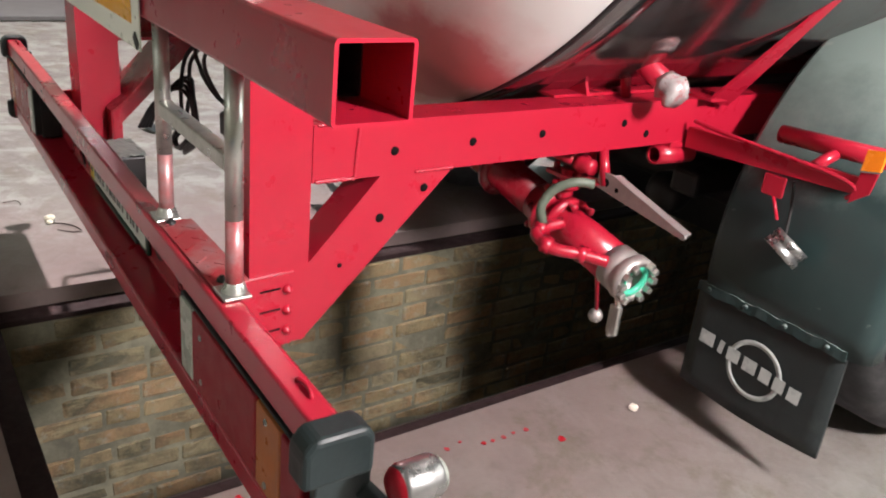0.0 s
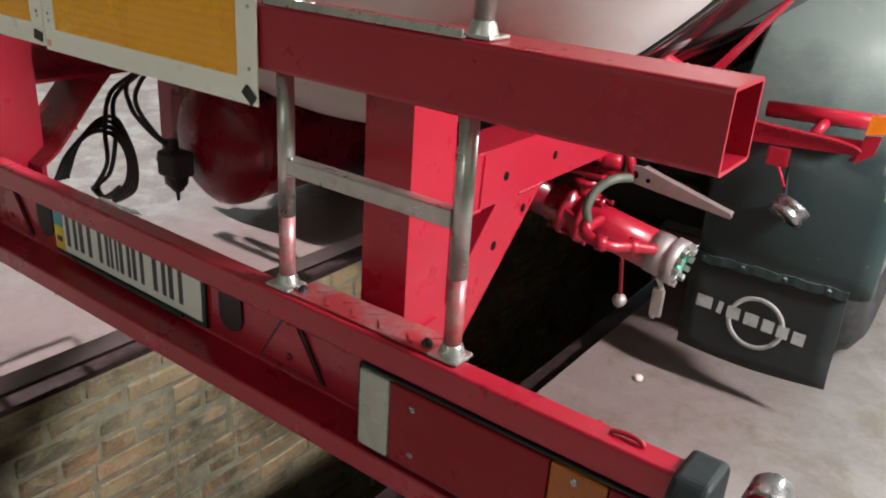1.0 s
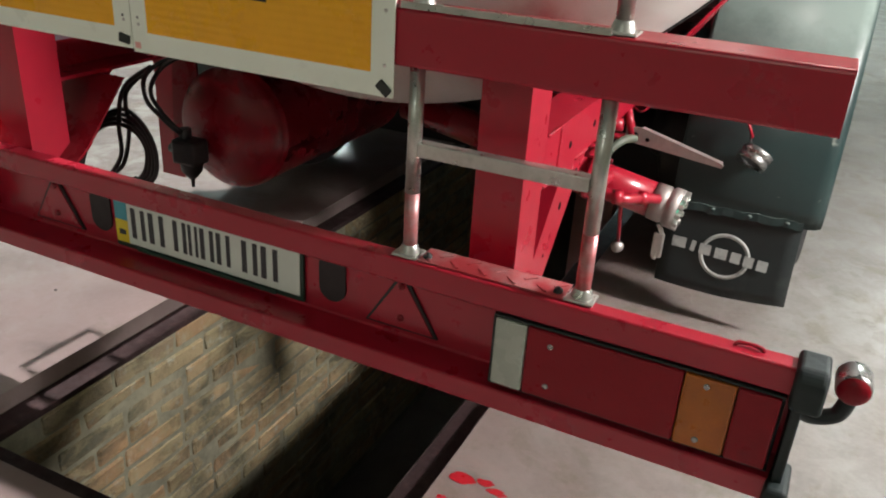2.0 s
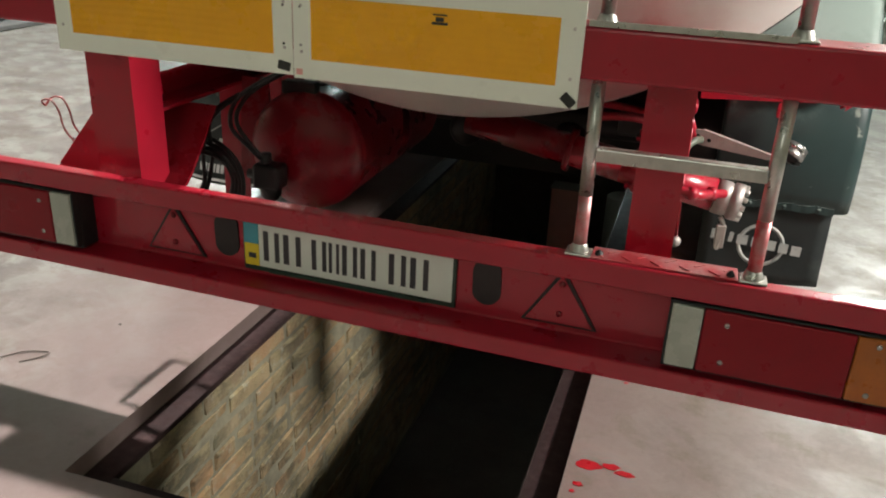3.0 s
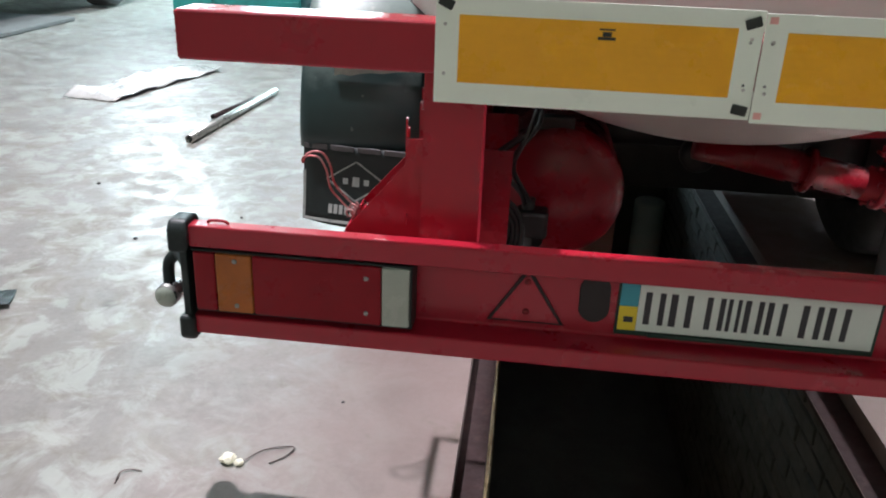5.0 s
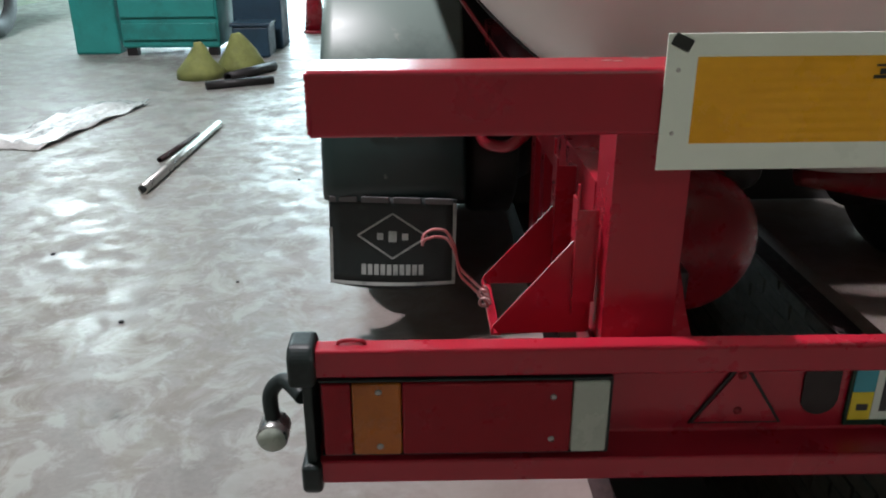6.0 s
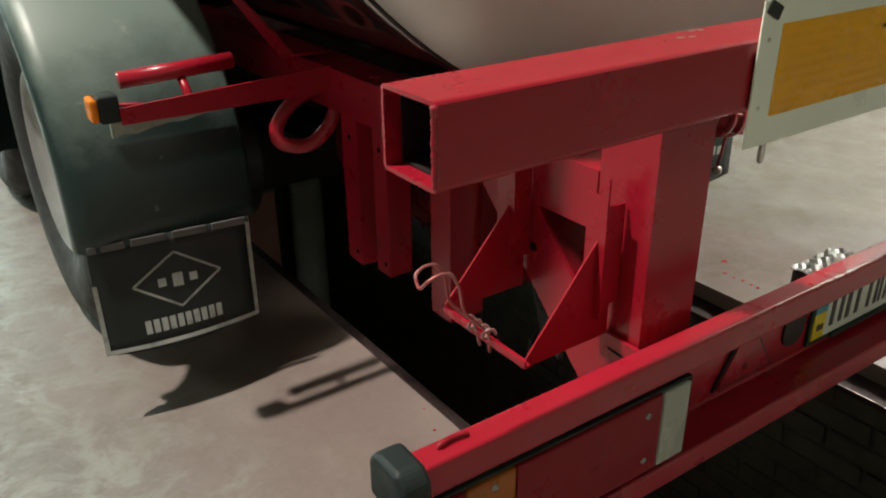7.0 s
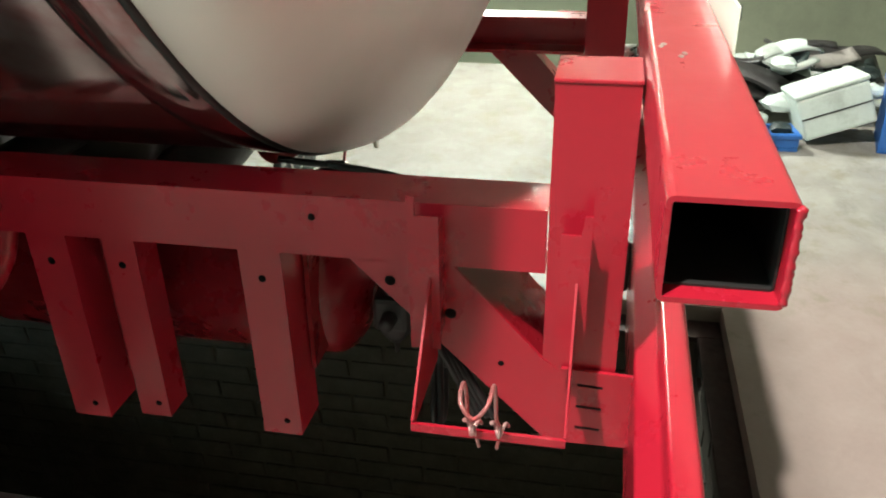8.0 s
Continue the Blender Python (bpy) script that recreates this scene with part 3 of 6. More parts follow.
# upper cross beam: square tube, open at both ends
def square_tube(bm, x0, x1, y0, y1, z0, z1, w, r=0.006):
    def ring(x, d, rr):
        pts = []
        for cy, cz, a0 in ((y1 - d - rr, z1 - d - rr, 0), (y0 + d + rr, z1 - d - rr, 90), (y0 + d + rr, z0 + d + rr, 180), (y1 - d - rr, z0 + d + rr, 270)):
            for k in range(4):
                a = radians(a0 + 30 * k)
                pts.append(bm.verts.new((x, cy + rr * math.cos(a), cz + rr * math.sin(a))))
        return pts
    A, B, C, D = ring(x0, 0, r), ring(x1, 0, r), ring(x1, w, max(0.001, r - w)), ring(x0, w, max(0.001, r - w))
    n = len(A)
    for P, Q in ((A, B), (B, C), (C, D), (D, A)):
        for k in range(n):
            bm.faces.new((P[k], Q[k], Q[(k + 1) % n], P[(k + 1) % n]))


bm = mesh()
square_tube(bm, -1.171, 1.196, 0.162, 0.264, 1.018, 1.114, 0.005, 0.007)
beam = t_part("cross_beam", bm, RED, "square red-painted steel tube, open at its cut ends")
bm = mesh()
bead(bm, (-1.171, 0.164, 1.022), (-1.171, 0.164, 1.112), 0.0042, 4, 8)
part("weld_bead", bm, RED, beam, "ragged painted weld along the cut edge")
# dark liners set back in both tube ends put the inside shade into colour
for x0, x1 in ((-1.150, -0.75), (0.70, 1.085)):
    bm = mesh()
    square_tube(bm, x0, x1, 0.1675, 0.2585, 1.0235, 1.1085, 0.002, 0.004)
    part("shade_lining", bm, DARK, beam, "dark lining that stands for the shade inside the tube")

# marking boards
def board(x0, x1, z0, z1, yx0, yx1, yz0, yz1, tabs):
    bm = mesh()
    box(bm, x0, x1, 0.1555, 0.1585, z0, z1, 0.0008)
    b = t_part("marking_board", bm, BOARD, "cream and amber reflective marking board, scuffed")
    bm = mesh()
    box(bm, yx0, yx1, 0.1545, 0.1553, yz0, yz1)
    part("amber_panel", bm, YELLOW, b, "amber reflective sheet")
    bm = mesh()
    xm = (yx0 + yx1) / 2 + 0.02
    box(bm, xm - 0.016, xm + 0.016, 0.1535, 0.1543, yz1 - 0.032, yz1 - 0.027)
    box(bm, xm - 0.008, xm + 0.008, 0.1535, 0.1543, yz1 - 0.026, yz1 - 0.018)
    box(bm, xm - 0.014, xm + 0.014, 0.1535, 0.1543, yz1 - 0.015, yz1 - 0.012)
    part("approval_stamp", bm, BLACKTAPE, b, "small black printed stamp")
    for rx in (x0 + 0.018, x1 - 0.018, (x0 + x1) / 2):
        for rz in (z0 + 0.055, z1 - 0.05):
            if rx == (x0 + x1) / 2:
                continue
            bm = mesh()
            turned(bm, (rx, 0.1556, rz), (0, -1, 0), [(0, 0.0035), (0.0012, 0.003), (0.0016, 0)], 8)
            part("rivet", bm, STEEL, b)
    for tx, tz, a in tabs:
        bm = mesh()
        box(bm, -0.014, 0.014, 0.1530, 0.1550, -0.009, 0.009, 0.002, pose(tx, 0, tz, 0, a, 0))
        part("tape_patch", bm, BLACKTAPE, b, "scrap of black tape")
    return b


board(-0.672, -0.0885, 0.967, 1.162, -0.628, -0.132, 1.007, 1.130, [(-0.108, 0.985, 10), (-0.108, 1.140, -20), (-0.652, 1.150, 25)])
board_e = board(-0.0865, 0.500, 0.962, 1.158, -0.046, 0.455, 1.003, 1.126, [(0.482, 0.978, 40)])
for k, (x, y) in enumerate(((-0.738, 0.228), (-0.722, 0.222), (-0.690, 0.250), (-0.676, 0.246))):
    bm = mesh()
    rq = random.Random(40 + k)
    prism(bm, [(x + 0.008 * rq.uniform(0.6, 1.2) * math.cos(a), y + 0.004 * rq.uniform(0.6, 1.2) * math.sin(a)) for a in [math.pi * q / 4 for q in range(8)]], "z", 1.1141, 1.1149)
    part("bright_fleck", bm, STEEL, beam, "small bright fleck on the beam's upper face")
for z in (0.976, 1.146):
    bm = mesh()
    box(bm, -0.081, -0.067, 0.1548, 0.1553, z - 0.006, z + 0.006)
    part("pink_sticker", bm, PINK, board_e, "small faded pink sticker")
for x, z in ((-0.108, 1.106), (-0.070, 1.106), (-0.108, 1.030), (-0.070, 1.030)):
    bm = mesh()
    turned(bm, (x, 0.1556, z), (0, -1, 0), [(0, 0.003), (0.0012, 0.0026), (0.0015, 0)], 8)
    part("rivet", bm, CHROME, board_e)


# posts under the cross beam
def post(x0, x1):
    """A channel: web to the rear, flanges forward."""
    bm = mesh()
    w = 0.007
    prism(bm, [(x0, 0.268), (x1, 0.268), (x1, 0.382), (x1 - w, 0.382), (x1 - w, 0.268 + w), (x0 + w, 0.268 + w), (x0 + w, 0.382), (x0, 0.382)], "z", 0.46, 1.065)
    p = t_part("post", bm, RED, "upright red-painted steel channel")
    for z in (0.918, 0.712):
        bm = mesh()
        turned(bm, ((x0 + x1) / 2 - 0.005, 0.2685, z), (0, -1, 0), [(0, 0.0065), (0.0004, 0.0063), (0.0004, 0)], 10)
        part("bolt_hole", bm, HOLE, p)


def post_cap(x0, x1):
    bm = mesh()
    box(bm, x0 - 0.002, x1 + 0.002, 0.266, 0.384, 1.0655, 1.0715, 0.002)
    t_part("post_cap", bm, RED, "flat red-painted cap plate on the post")


post_cap(-0.704, -0.580)
post_cap(0.618, 0.7125)
post(-0.704, -0.580)
post(0.618, 0.7125)

# main rails: channels with the web outside
def rail(xo, xi, z0, z1):
    s = 1 if xo > 0 else -1
    w = 0.008 * s
    bm = mesh()
    prism(bm, [(xo, z0), (xo, z1), (xi, z1), (xi, z1 - 0.009), (xo - w, z1 - 0.009), (xo - w, z0 + 0.009), (xi, z0 + 0.009), (xi, z0)], "y", 0.384, 7.5)
    return t_part("chassis_rail", bm, RED, "red-painted steel chassis rail")


rail_e = rail(0.712, 0.622, 0.770, 0.876)
rail_w = rail(-0.706, -0.604, 0.775, 0.878)
for p, q, r, sd in (((0.7125, 0.468, 0.774), (0.7125, 0.474, 0.872), 0.0035, 3), ((0.7125, 0.390, 0.875), (0.7125, 0.470, 0.876), 0.0035, 5), ((0.7125, 0.388, 0.772), (0.7125, 0.470, 0.771), 0.0045, 6),
                    ((0.7125, 0.60, 0.771), (0.7125, 0.69, 0.7705), 0.004, 7)):
    bm = mesh()
    bead(bm, p, q, r, sd, 10)
    part("weld_bead", bm, RED, rail_e, "painted weld run")
for y, z in ((0.552, 0.816), (0.733, 0.82), (0.915, 0.823), (1.16, 0.83), (1.24, 0.80)):
    bm = mesh()
    turned(bm, (0.7122, y, z), (1, 0, 0), [(0, 0.009), (0.0004, 0.0088), (0.0004, 0)], 12)
    part("bolt_hole", bm, HOLE, rail_e)
bm = mesh()
turned(bm, (-0.7062, 0.745, 0.842), (-1, 0, 0), [(0, 0.006), (0.0004, 0.0058), (0.0004, 0)], 12)
part("bolt_hole", bm, HOLE, rail_w)

# diagonal braces with the slotted plates that carry the bumper
def brace(s, xo, z):
    w = 0.007 * s
    bm = mesh()
    prism(bm, [(0.525, z), (0.690, z), (0.374, z - 0.315), (0.335, z - 0.312), (0.335, z - 0.19), (0.383, z - 0.155)], "x", xo - w, xo)
    b = t_part("brace", bm, RED, "red-painted diagonal brace plate with bolt holes")
    bm = mesh()
    prism(bm, [(0.525, z - 0.001), (0.531, z - 0.001), (0.389, z - 0.160), (0.342, z - 0.194), (0.342, z - 0.310), (0.336, z - 0.310), (0.336, z - 0.190), (0.383, z - 0.154)], "x", xo - (27 if s < 0 else 12) * w, xo - w)
    # near-side flange takes the darker red to stand for its shade
    part("brace_flange", bm, RED_DUSTY_SHADED if s < 0 else RED, b)
    for y, dz, r in ((0.625, -0.035, 0.009), (0.529, -0.086, 0.0095), (0.448, -0.172, 0.005)):
        bm = mesh()
        turned(bm, (xo + 0.0003 * s, y, z + dz), (s, 0, 0), [(0, r), (0.0004, r * 0.98), (0.0004, 0)], 12)
        part("bolt_hole", bm, HOLE, b)
    bm = mesh()
    x1 = xo + 0.008 * s
    prism(bm, [(0.2335, z - 0.170), (0.352, z - 0.165), (0.356, z - 0.30), (0.345, z - 0.312), (0.2335, z - 0.31)], "x", xo + 0.0005 * s, x1)
    p = t_part("bumper_bracket", bm, RED, "slotted red bracket plate between brace and bumper")
    for k in range(3):
        zz = z - 0.197 - 0.042 * k
        bm = mesh()
        prism(bm, [(0.285, zz), (0.325, zz + 0.002), (0.325, zz + 0.006), (0.285, zz + 0.004)], "x", x1 + 0.0002 * s, x1 + 0.001 * s)
        part("slot", bm, HOLE, p)
        if s > 0:
            bm = mesh()
            turned(bm, (x1, 0.338, zz), (s, 0, 0), [(0, 0.010), (0.007, 0.009), (0.007, 0.005), (0.012, 0.004), (0.012, 0)], 6)
            part("bolt", bm, RED, p)
    bm = mesh()
    bead(bm, (x1 - 0.002 * s, 0.236, z - 0.176), (x1 - 0.002 * s, 0.236, z - 0.308), 0.0075, 9, 9)
    part("weld_bead", bm, RED, p, "lumpy painted weld")
    return b


brace(1, 0.712, 0.771)
brace(-1, -0.706, 0.776)

# legs hanging under the near-side rail
def leg(y0, y1, xo, xi, z0, z1):
    bm = mesh()
    w = 0.006
    prism(bm, [(xo, y0), (xo, y1), (xo + w, y1), (xo + w, y0 + w), (xi, y0 + w), (xi, y0)], "z", z0, z1)
    p = t_part("hanger_leg", bm, RED, "red-painted steel angle hanging under the chassis rail")
    bm = mesh()
    turned(bm, (xo - 0.0003, (y0 + y1) / 2, z1 - 0.06), (-1, 0, 0), [(0, 0.007), (0.0004, 0.0068), (0.0004, 0)], 10)
    part("bolt_hole", bm, HOLE, p)
    bm = mesh()
    turned(bm, (xo - 0.0003, (y0 + y1) / 2 - 0.01, z0 + 0.03), (-1, 0, 0), [(0, 0.006), (0.0004, 0.0058), (0.0004, 0)], 10)
    part("bolt_hole", bm, HOLE, p)


leg(0.812, 0.885, -0.690, -0.600, 0.388, 0.7745)
leg(1.200, 1.275, -0.690, -0.600, 0.376, 0.7745)
leg(1.075, 1.135, -0.685, -0.62, 0.390, 0.7745)
bm = mesh()
box(bm, -0.606, -0.600, 1.136, 1.199, 0.43, 0.7745)
t_part("hanger_web", bm, RED_DUSTY_SHADED, "red-painted plate between the hanger legs")

# bumper: hat-shaped beam
bm = mesh()
prof = [(0.154, 0.617), (0.154, 0.667), (0.194, 0.667), (0.197, 0.638), (0.232, 0.612), (0.232, 0.408), (0.154, 0.408), (0.154, 0.453), (0.225, 0.458), (0.225, 0.610)]
prism(bm, prof, "x", XC - 1.215, XC + 1.215)
es = [e for e in bm.edges if abs(e.verts[0].co.x - e.verts[1].co.x) > 1]
bmesh.ops.bevel(bm, geom=es, offset=0.005, segments=3, affect="EDGES", profile=0.5)
bumper = t_part("bumper", bm, RED, "red-painted steel rear bumper beam with drips and chips", TILT_B)


def b_part(name, bm, mat, parent=None, label=""):
    """A piece that shares the bumper's slight lean."""
    if parent is None:
        return part(name, bm, mat, trailer, label, TILT_B)
    return part(name, bm, mat, parent, label)


for s, front, reach in ((-1, 0.136, 1.250), (1, 0.122, 1.254)):
    bm = mesh()
    for k, pts in enumerate(([(front, 0.608), (front, 0.660), (front + 0.016, 0.679), (0.206, 0.679), (0.218, 0.664), (0.218, 0.608)],
                             [(front, 0.456), (0.218, 0.456), (0.218, 0.404), (0.206, 0.392), (front + 0.016, 0.392), (front, 0.404)])):
        x0, x1 = sorted((XC + s * 1.206, XC + s * (reach - 0.010 * k)))
        vs = prism(bm, pts, "x", x0, x1)
        es = list({e for v in vs for e in v.link_edges})
        bmesh.ops.bevel(bm, geom=es, offset=0.009, segments=3, affect="EDGES", profile=0.5)
    x0, x1 = sorted((XC + s * 1.214, XC + s * 1.230))
    box(bm, x0, x1, 0.150, 0.228, 0.44, 0.625, 0.003)
    b_part("end_buffer", bm, RUBBER, None, "black rubber end buffer on the bumper")

# tail lamps: a black tray with a rim round the lenses
def tail_lamp(s):
    a0, am, aw = (0.727, 1.068, 0.082) if s < 0 else (0.714, 1.048, 0.084)
    bm = mesh()
    x0, x1 = sorted((XC + s * (a0 - 0.005), XC + s * 1.204))
    box(bm, x0, x1, 0.168, 0.2245, 0.4590, 0.6095, 0.004)
    for z0, z1 in ((0.4685, 0.4715), (0.6105, 0.6150)):
        box(bm, x0, x1, 0.150, 0.1685, z0, z1, 0.002)
    e0, e1 = sorted((XC + s * (a0 - 0.005), XC + s * (a0 - 0.0005)))
    box(bm, e0, e1, 0.150, 0.1685, 0.4720, 0.6100, 0.001)
    lampb = b_part("tail_lamp", bm, RUBBER, None, "long tail lamp with white, red and amber lenses in a black housing")
    for a, b, mat, nm in ((a0, a0 + 0.060, LENS_WHITE, "white_lens"), (a0 + 0.0615, am, LENS_RED, "red_lens"), (am + 0.0015, am + aw, LENS_AMBER, "amber_lens"), (am + aw + 0.0015, 1.199, LENS_RED, "red_lens")):
        bm = mesh()
        x0, x1 = sorted((XC + s * a, XC + s * b))
        box(bm, x0, x1, 0.146, 0.1675, 0.4725, 0.6095, 0.004)
        b_part(nm, bm, mat, lampb)
    for a, z in ((0.820, 0.582), (0.820, 0.500), (am + 0.038, 0.595), (am + 0.038, 0.490)):
        bm = mesh()
        turned(bm, (XC + s * a, 0.1457, z), (0, -1, 0), [(0, 0.006), (0.002, 0.005), (0.002, 0.002), (0.0005, 0)], 10)
        b_part("lens_screw", bm, CHROME, lampb)


tail_lamp(-1)
tail_lamp(1)

# triangular reflector seats
def reflector(xm):
    bm = mesh()
    prism(bm, [(xm - 0.083, 0.475), (xm + 0.083, 0.475), (xm + 0.004, 0.601), (xm - 0.004, 0.601)], "y", 0.2195, 0.2248)
    r = b_part("triangle_reflector", bm, DARK, None, "overpainted triangular reflector with a dark rim")
    bm = mesh()
    prism(bm, [(xm - 0.074, 0.480), (xm + 0.074, 0.480), (xm + 0.002, 0.591), (xm - 0.002, 0.591)], "y", 0.2170, 0.2193)
    b_part("reflector_face", bm, RED, r)
    for z in (0.574, 0.503):
        bm = mesh()
        turned(bm, (xm, 0.2170, z), (0, -1, 0), [(0, 0.008), (0.004, 0.006), (0.004, 0)], 10)
        b_part("screw", bm, RED_DUSTY_SHADED, r)


reflector(-0.463)
reflector(0.503)
for xm in (-0.318, 0.337):
    bm = mesh()
    pts = []
    for k in range(24):
        a = 2 * math.pi * k / 24
        pts.append((xm + 0.033 * math.cos(a), 0.545 + 0.022 * (1 if math.sin(a) > 0 else -1) + 0.033 * math.sin(a)))
    prism(bm, pts, "y", 0.2205, 0.2247)
    b_part("lamp_recess", bm, DARK, None, "dark oval lamp recess in the bumper")

# number plate: writing as plain bars
bm = mesh()
box(bm, -0.270, 0.268, 0.2160, 0.2247, 0.468, 0.600, 0.003)
box(bm, -0.20, 0.20, 0.2085, 0.2247, 0.470, 0.479, 0.002)
plate = b_part("number_plate", bm, PLATE_FRAME, None, "white number plate in a dark green holder")
bm = mesh()
box(bm, -0.226, 0.260, 0.2135, 0.2158, 0.482, 0.594, 0.001)
b_part("plate_face", bm, PLATE, plate)
bm = mesh()
box(bm, -0.265, -0.2265, 0.2135, 0.2158, 0.539, 0.594, 0.0005)
b_part("blue_band", bm, PLATE_BLUE, plate)
bm = mesh()
box(bm, -0.265, -0.2265, 0.2135, 0.2158, 0.482, 0.5385, 0.0005)
b_part("yellow_band", bm, PLATE_YELLOW, plate)
for x0, w in ((-0.213, 0.044), (-0.160, 0.048), (-0.086, 0.040), (-0.042, 0.028), (-0.008, 0.040), (0.038, 0.040), (0.108, 0.044), (0.160, 0.046)):
    bm = mesh()
    box(bm, x0, x0 + w * 0.30, 0.2123, 0.2133, 0.500, 0.576)
    box(bm, x0 + w * 0.68, x0 + w * 0.95, 0.2123, 0.2133, 0.500, 0.576)
    b_part("plain_bar", bm, PLATE_INK, plate)
bm = mesh()
box(bm, -0.254, -0.234, 0.2123, 0.2133, 0.502, 0.515)
b_part("plain_bar", bm, PLATE_INK, plate)

# outline marker lamps on rubber stalks
def stalk(pts, c, front, back, label):
    bm = mesh()
    sweep(bm, pts, 0.014, 10)
    st = t_part("outline_lamp", bm, RUBBER, label)
    bm = mesh()
    turned(bm, (c[0], c[1] + 0.034, c[2]), (0, -1, 0), [(0, 0), (0, 0.025), (0.006, 0.028), (0.050, 0.028), (0.056, 0.025), (0.056, 0)], 20)
    part("lamp_body", bm, CHROME, st)
    bm = mesh()
    turned(bm, (c[0], c[1] - 0.022, c[2]), (0, -1, 0), [(0, 0.025), (0.006, 0.020), (0.009, 0)], 20)
    part("rear_lens", bm, front, st)
    bm = mesh()
    turned(bm, (c[0], c[1] + 0.034, c[2]), (0, 1, 0), [(0, 0.025), (0.006, 0.020), (0.009, 0)], 20)
    part("front_lens", bm, back, st)


stalk([(1.24, 0.205, 0.56), (1.27, 0.225, 0.540), (1.305, 0.232, 0.552), (1.315, 0.231, 0.590)], (1.315, 0.230, 0.614), LENS_RED, LENS_WHITE,
      "red and white outline lamp on a black rubber stalk")
stalk([(-1.22, 0.215, 0.555), (-1.258, 0.262, 0.560), (-1.284, 0.262, 0.535), (-1.282, 0.25, 0.490)], (-1.281, 0.241, 0.466), LENS_WHITE, LENS_RED,
      "white and red outline lamp on a drooping black rubber stalk")

# small loops welded to the bumper's upper face
for xm, y in ((-1.131, 0.178), (1.151, 0.178)):
    bm = mesh()
    sweep(bm, [(xm - 0.022, y, 0.664), (xm - 0.019, y, 0.672), (xm, y + 0.003, 0.673), (xm + 0.019, y, 0.672), (xm + 0.022, y, 0.664)], 0.0035, 8)
    b_part("welded_loop", bm, RED, None)

# ladder
bm = mesh()
box(bm, 0.544, 0.858, 0.168, 0.193, 0.862, 0.889, 0.003)
ladder = t_part("ladder", bm, GALV, "galvanised steel ladder with red overspray, bolted to the bumper")
for x in (0.533, 0.869):
    bm = mesh()
    rod(bm, (x, 0.181, 0.667), (x, 0.181, 0.79), 0.0135, 20)
    part("side_tube", bm, GALV_RED, ladder, "lower end of the side tube, oversprayed red")
    bm = mesh()
    rod(bm, (x, 0.181, 0.79), (x, 0.181, 1.0178), 0.0135, 20)
    part("side_tube", bm, GALV, ladder)
    bm = mesh()
    rod(bm, (x, 0.195, 1.121), (x, 0.195, 2.3), 0.0135, 20)
    part("side_tube", bm, GALV, ladder)
    bm = mesh()
    box(bm, x - 0.026, x + 0.026, 0.155, 0.200, 0.6665, 0.672, 0.002)
    turned(bm, (x, 0.181, 0.6715), (0, 0, 1), [(0, 0.020), (0.012, 0.0165), (0.016, 0.0137)], 16)
    part("foot_plate", bm, GALV, ladder)
    bm = mesh()
    box(bm, x - 0.026, x + 0.026, 0.172, 0.218, 1.1145, 1.120, 0.002)
    turned(bm, (x, 0.195, 1.120), (0, 0, 1), [(0, 0.020), (0.012, 0.0165), (0.016, 0.0137)], 16)
    part("foot_plate", bm, GALV, ladder)
bm = mesh()
box(bm, 0.505, 0.860, 0.163, 0.1665, 1.1145, 1.126, 0.001)
box(bm, 0.505, 0.860, 0.1668, 0.190, 1.1145, 1.1175, 0.001)
part("base_angle", bm, GALV, ladder)
for z in (1.40, 1.68, 1.96, 2.24):
    bm = mesh()
    box(bm, 0.556, 0.868, 0.183, 0.207, z, z + 0.026, 0.003)
    part("rung", bm, GALV, ladder)
bm = mesh()
box(bm, 0.560, 0.842, 0.157, 0.218, 0.6665, 0.670, 0.001)
for k in range(10):
    x = 0.574 + 0.028 * k
    a = 45 if k % 2 else -45
    box(bm, -0.014, 0.014, -0.003, 0.003, 0, 0.002, 0.0008, pose(x, 0.186 + (0.013 if k % 2 else -0.013), 0.670, 0, 0, a))
part("tread_plate", bm, GALV_RED, ladder, "checker plate tread with worn red paint")
for x, y in ((0.574, 0.176), (0.828, 0.176)):
    bm = mesh()
    turned(bm, (x, y, 0.670), (0, 0, 1), [(0, 0.009), (0.006, 0.008), (0.006, 0.004), (0.010, 0.004), (0.010, 0)], 6)
    part("bolt", bm, DARK, ladder)

# wheel chock holder on the near side: pocket of thin strip, two uprights and a spring clip
bm = mesh()
w = 0.0035
prism(bm, [(-0.882, 0.626), (-0.870, 0.612), (-0.705, 0.612), (-0.705, 0.800), (-0.735, 0.800)], "y", 0.350, 0.350 + w)
prism(bm, [(-0.882, 0.626), (-0.870, 0.612), (-0.705, 0.612), (-0.705, 0.790), (-0.735, 0.790)], "y", 0.566, 0.566 + w)
box(bm, -0.884, -0.866, 0.350, 0.5695, 0.6085, 0.6120, 0.0008)
box(bm, -0.884, -0.8805, 0.350, 0.5695, 0.6122, 0.622)
pocket = t_part("chock_holder", bm, RED, "red-painted sheet steel wheel chock holder with a wire clip", pose(-0.006, -0.016, -0.006))
for y0, y1, zt in ((0.335, 0.378, 0.868), (0.553, 0.600, 0.882)):
    bm = mesh()
    ti = y1 - 0.012 if y0 > 0.5 else y0
    prism(bm, [(y0, 0.655), (y1, 0.655), (y1, zt)] + ([(y1, zt + 0.03), (ti, zt + 0.03), (ti, zt), (y0, zt)] if y0 > 0.5 else [(y0 + 0.014, zt), (y0 + 0.010, zt + 0.03), (y0, zt + 0.03)]), "x", -0.742, -0.7385)
    box(bm, -0.7385, -0.703, y0, y0 + w, 0.68, zt - 0.015)
    part("upright", bm, RED, pocket)
bm = mesh()
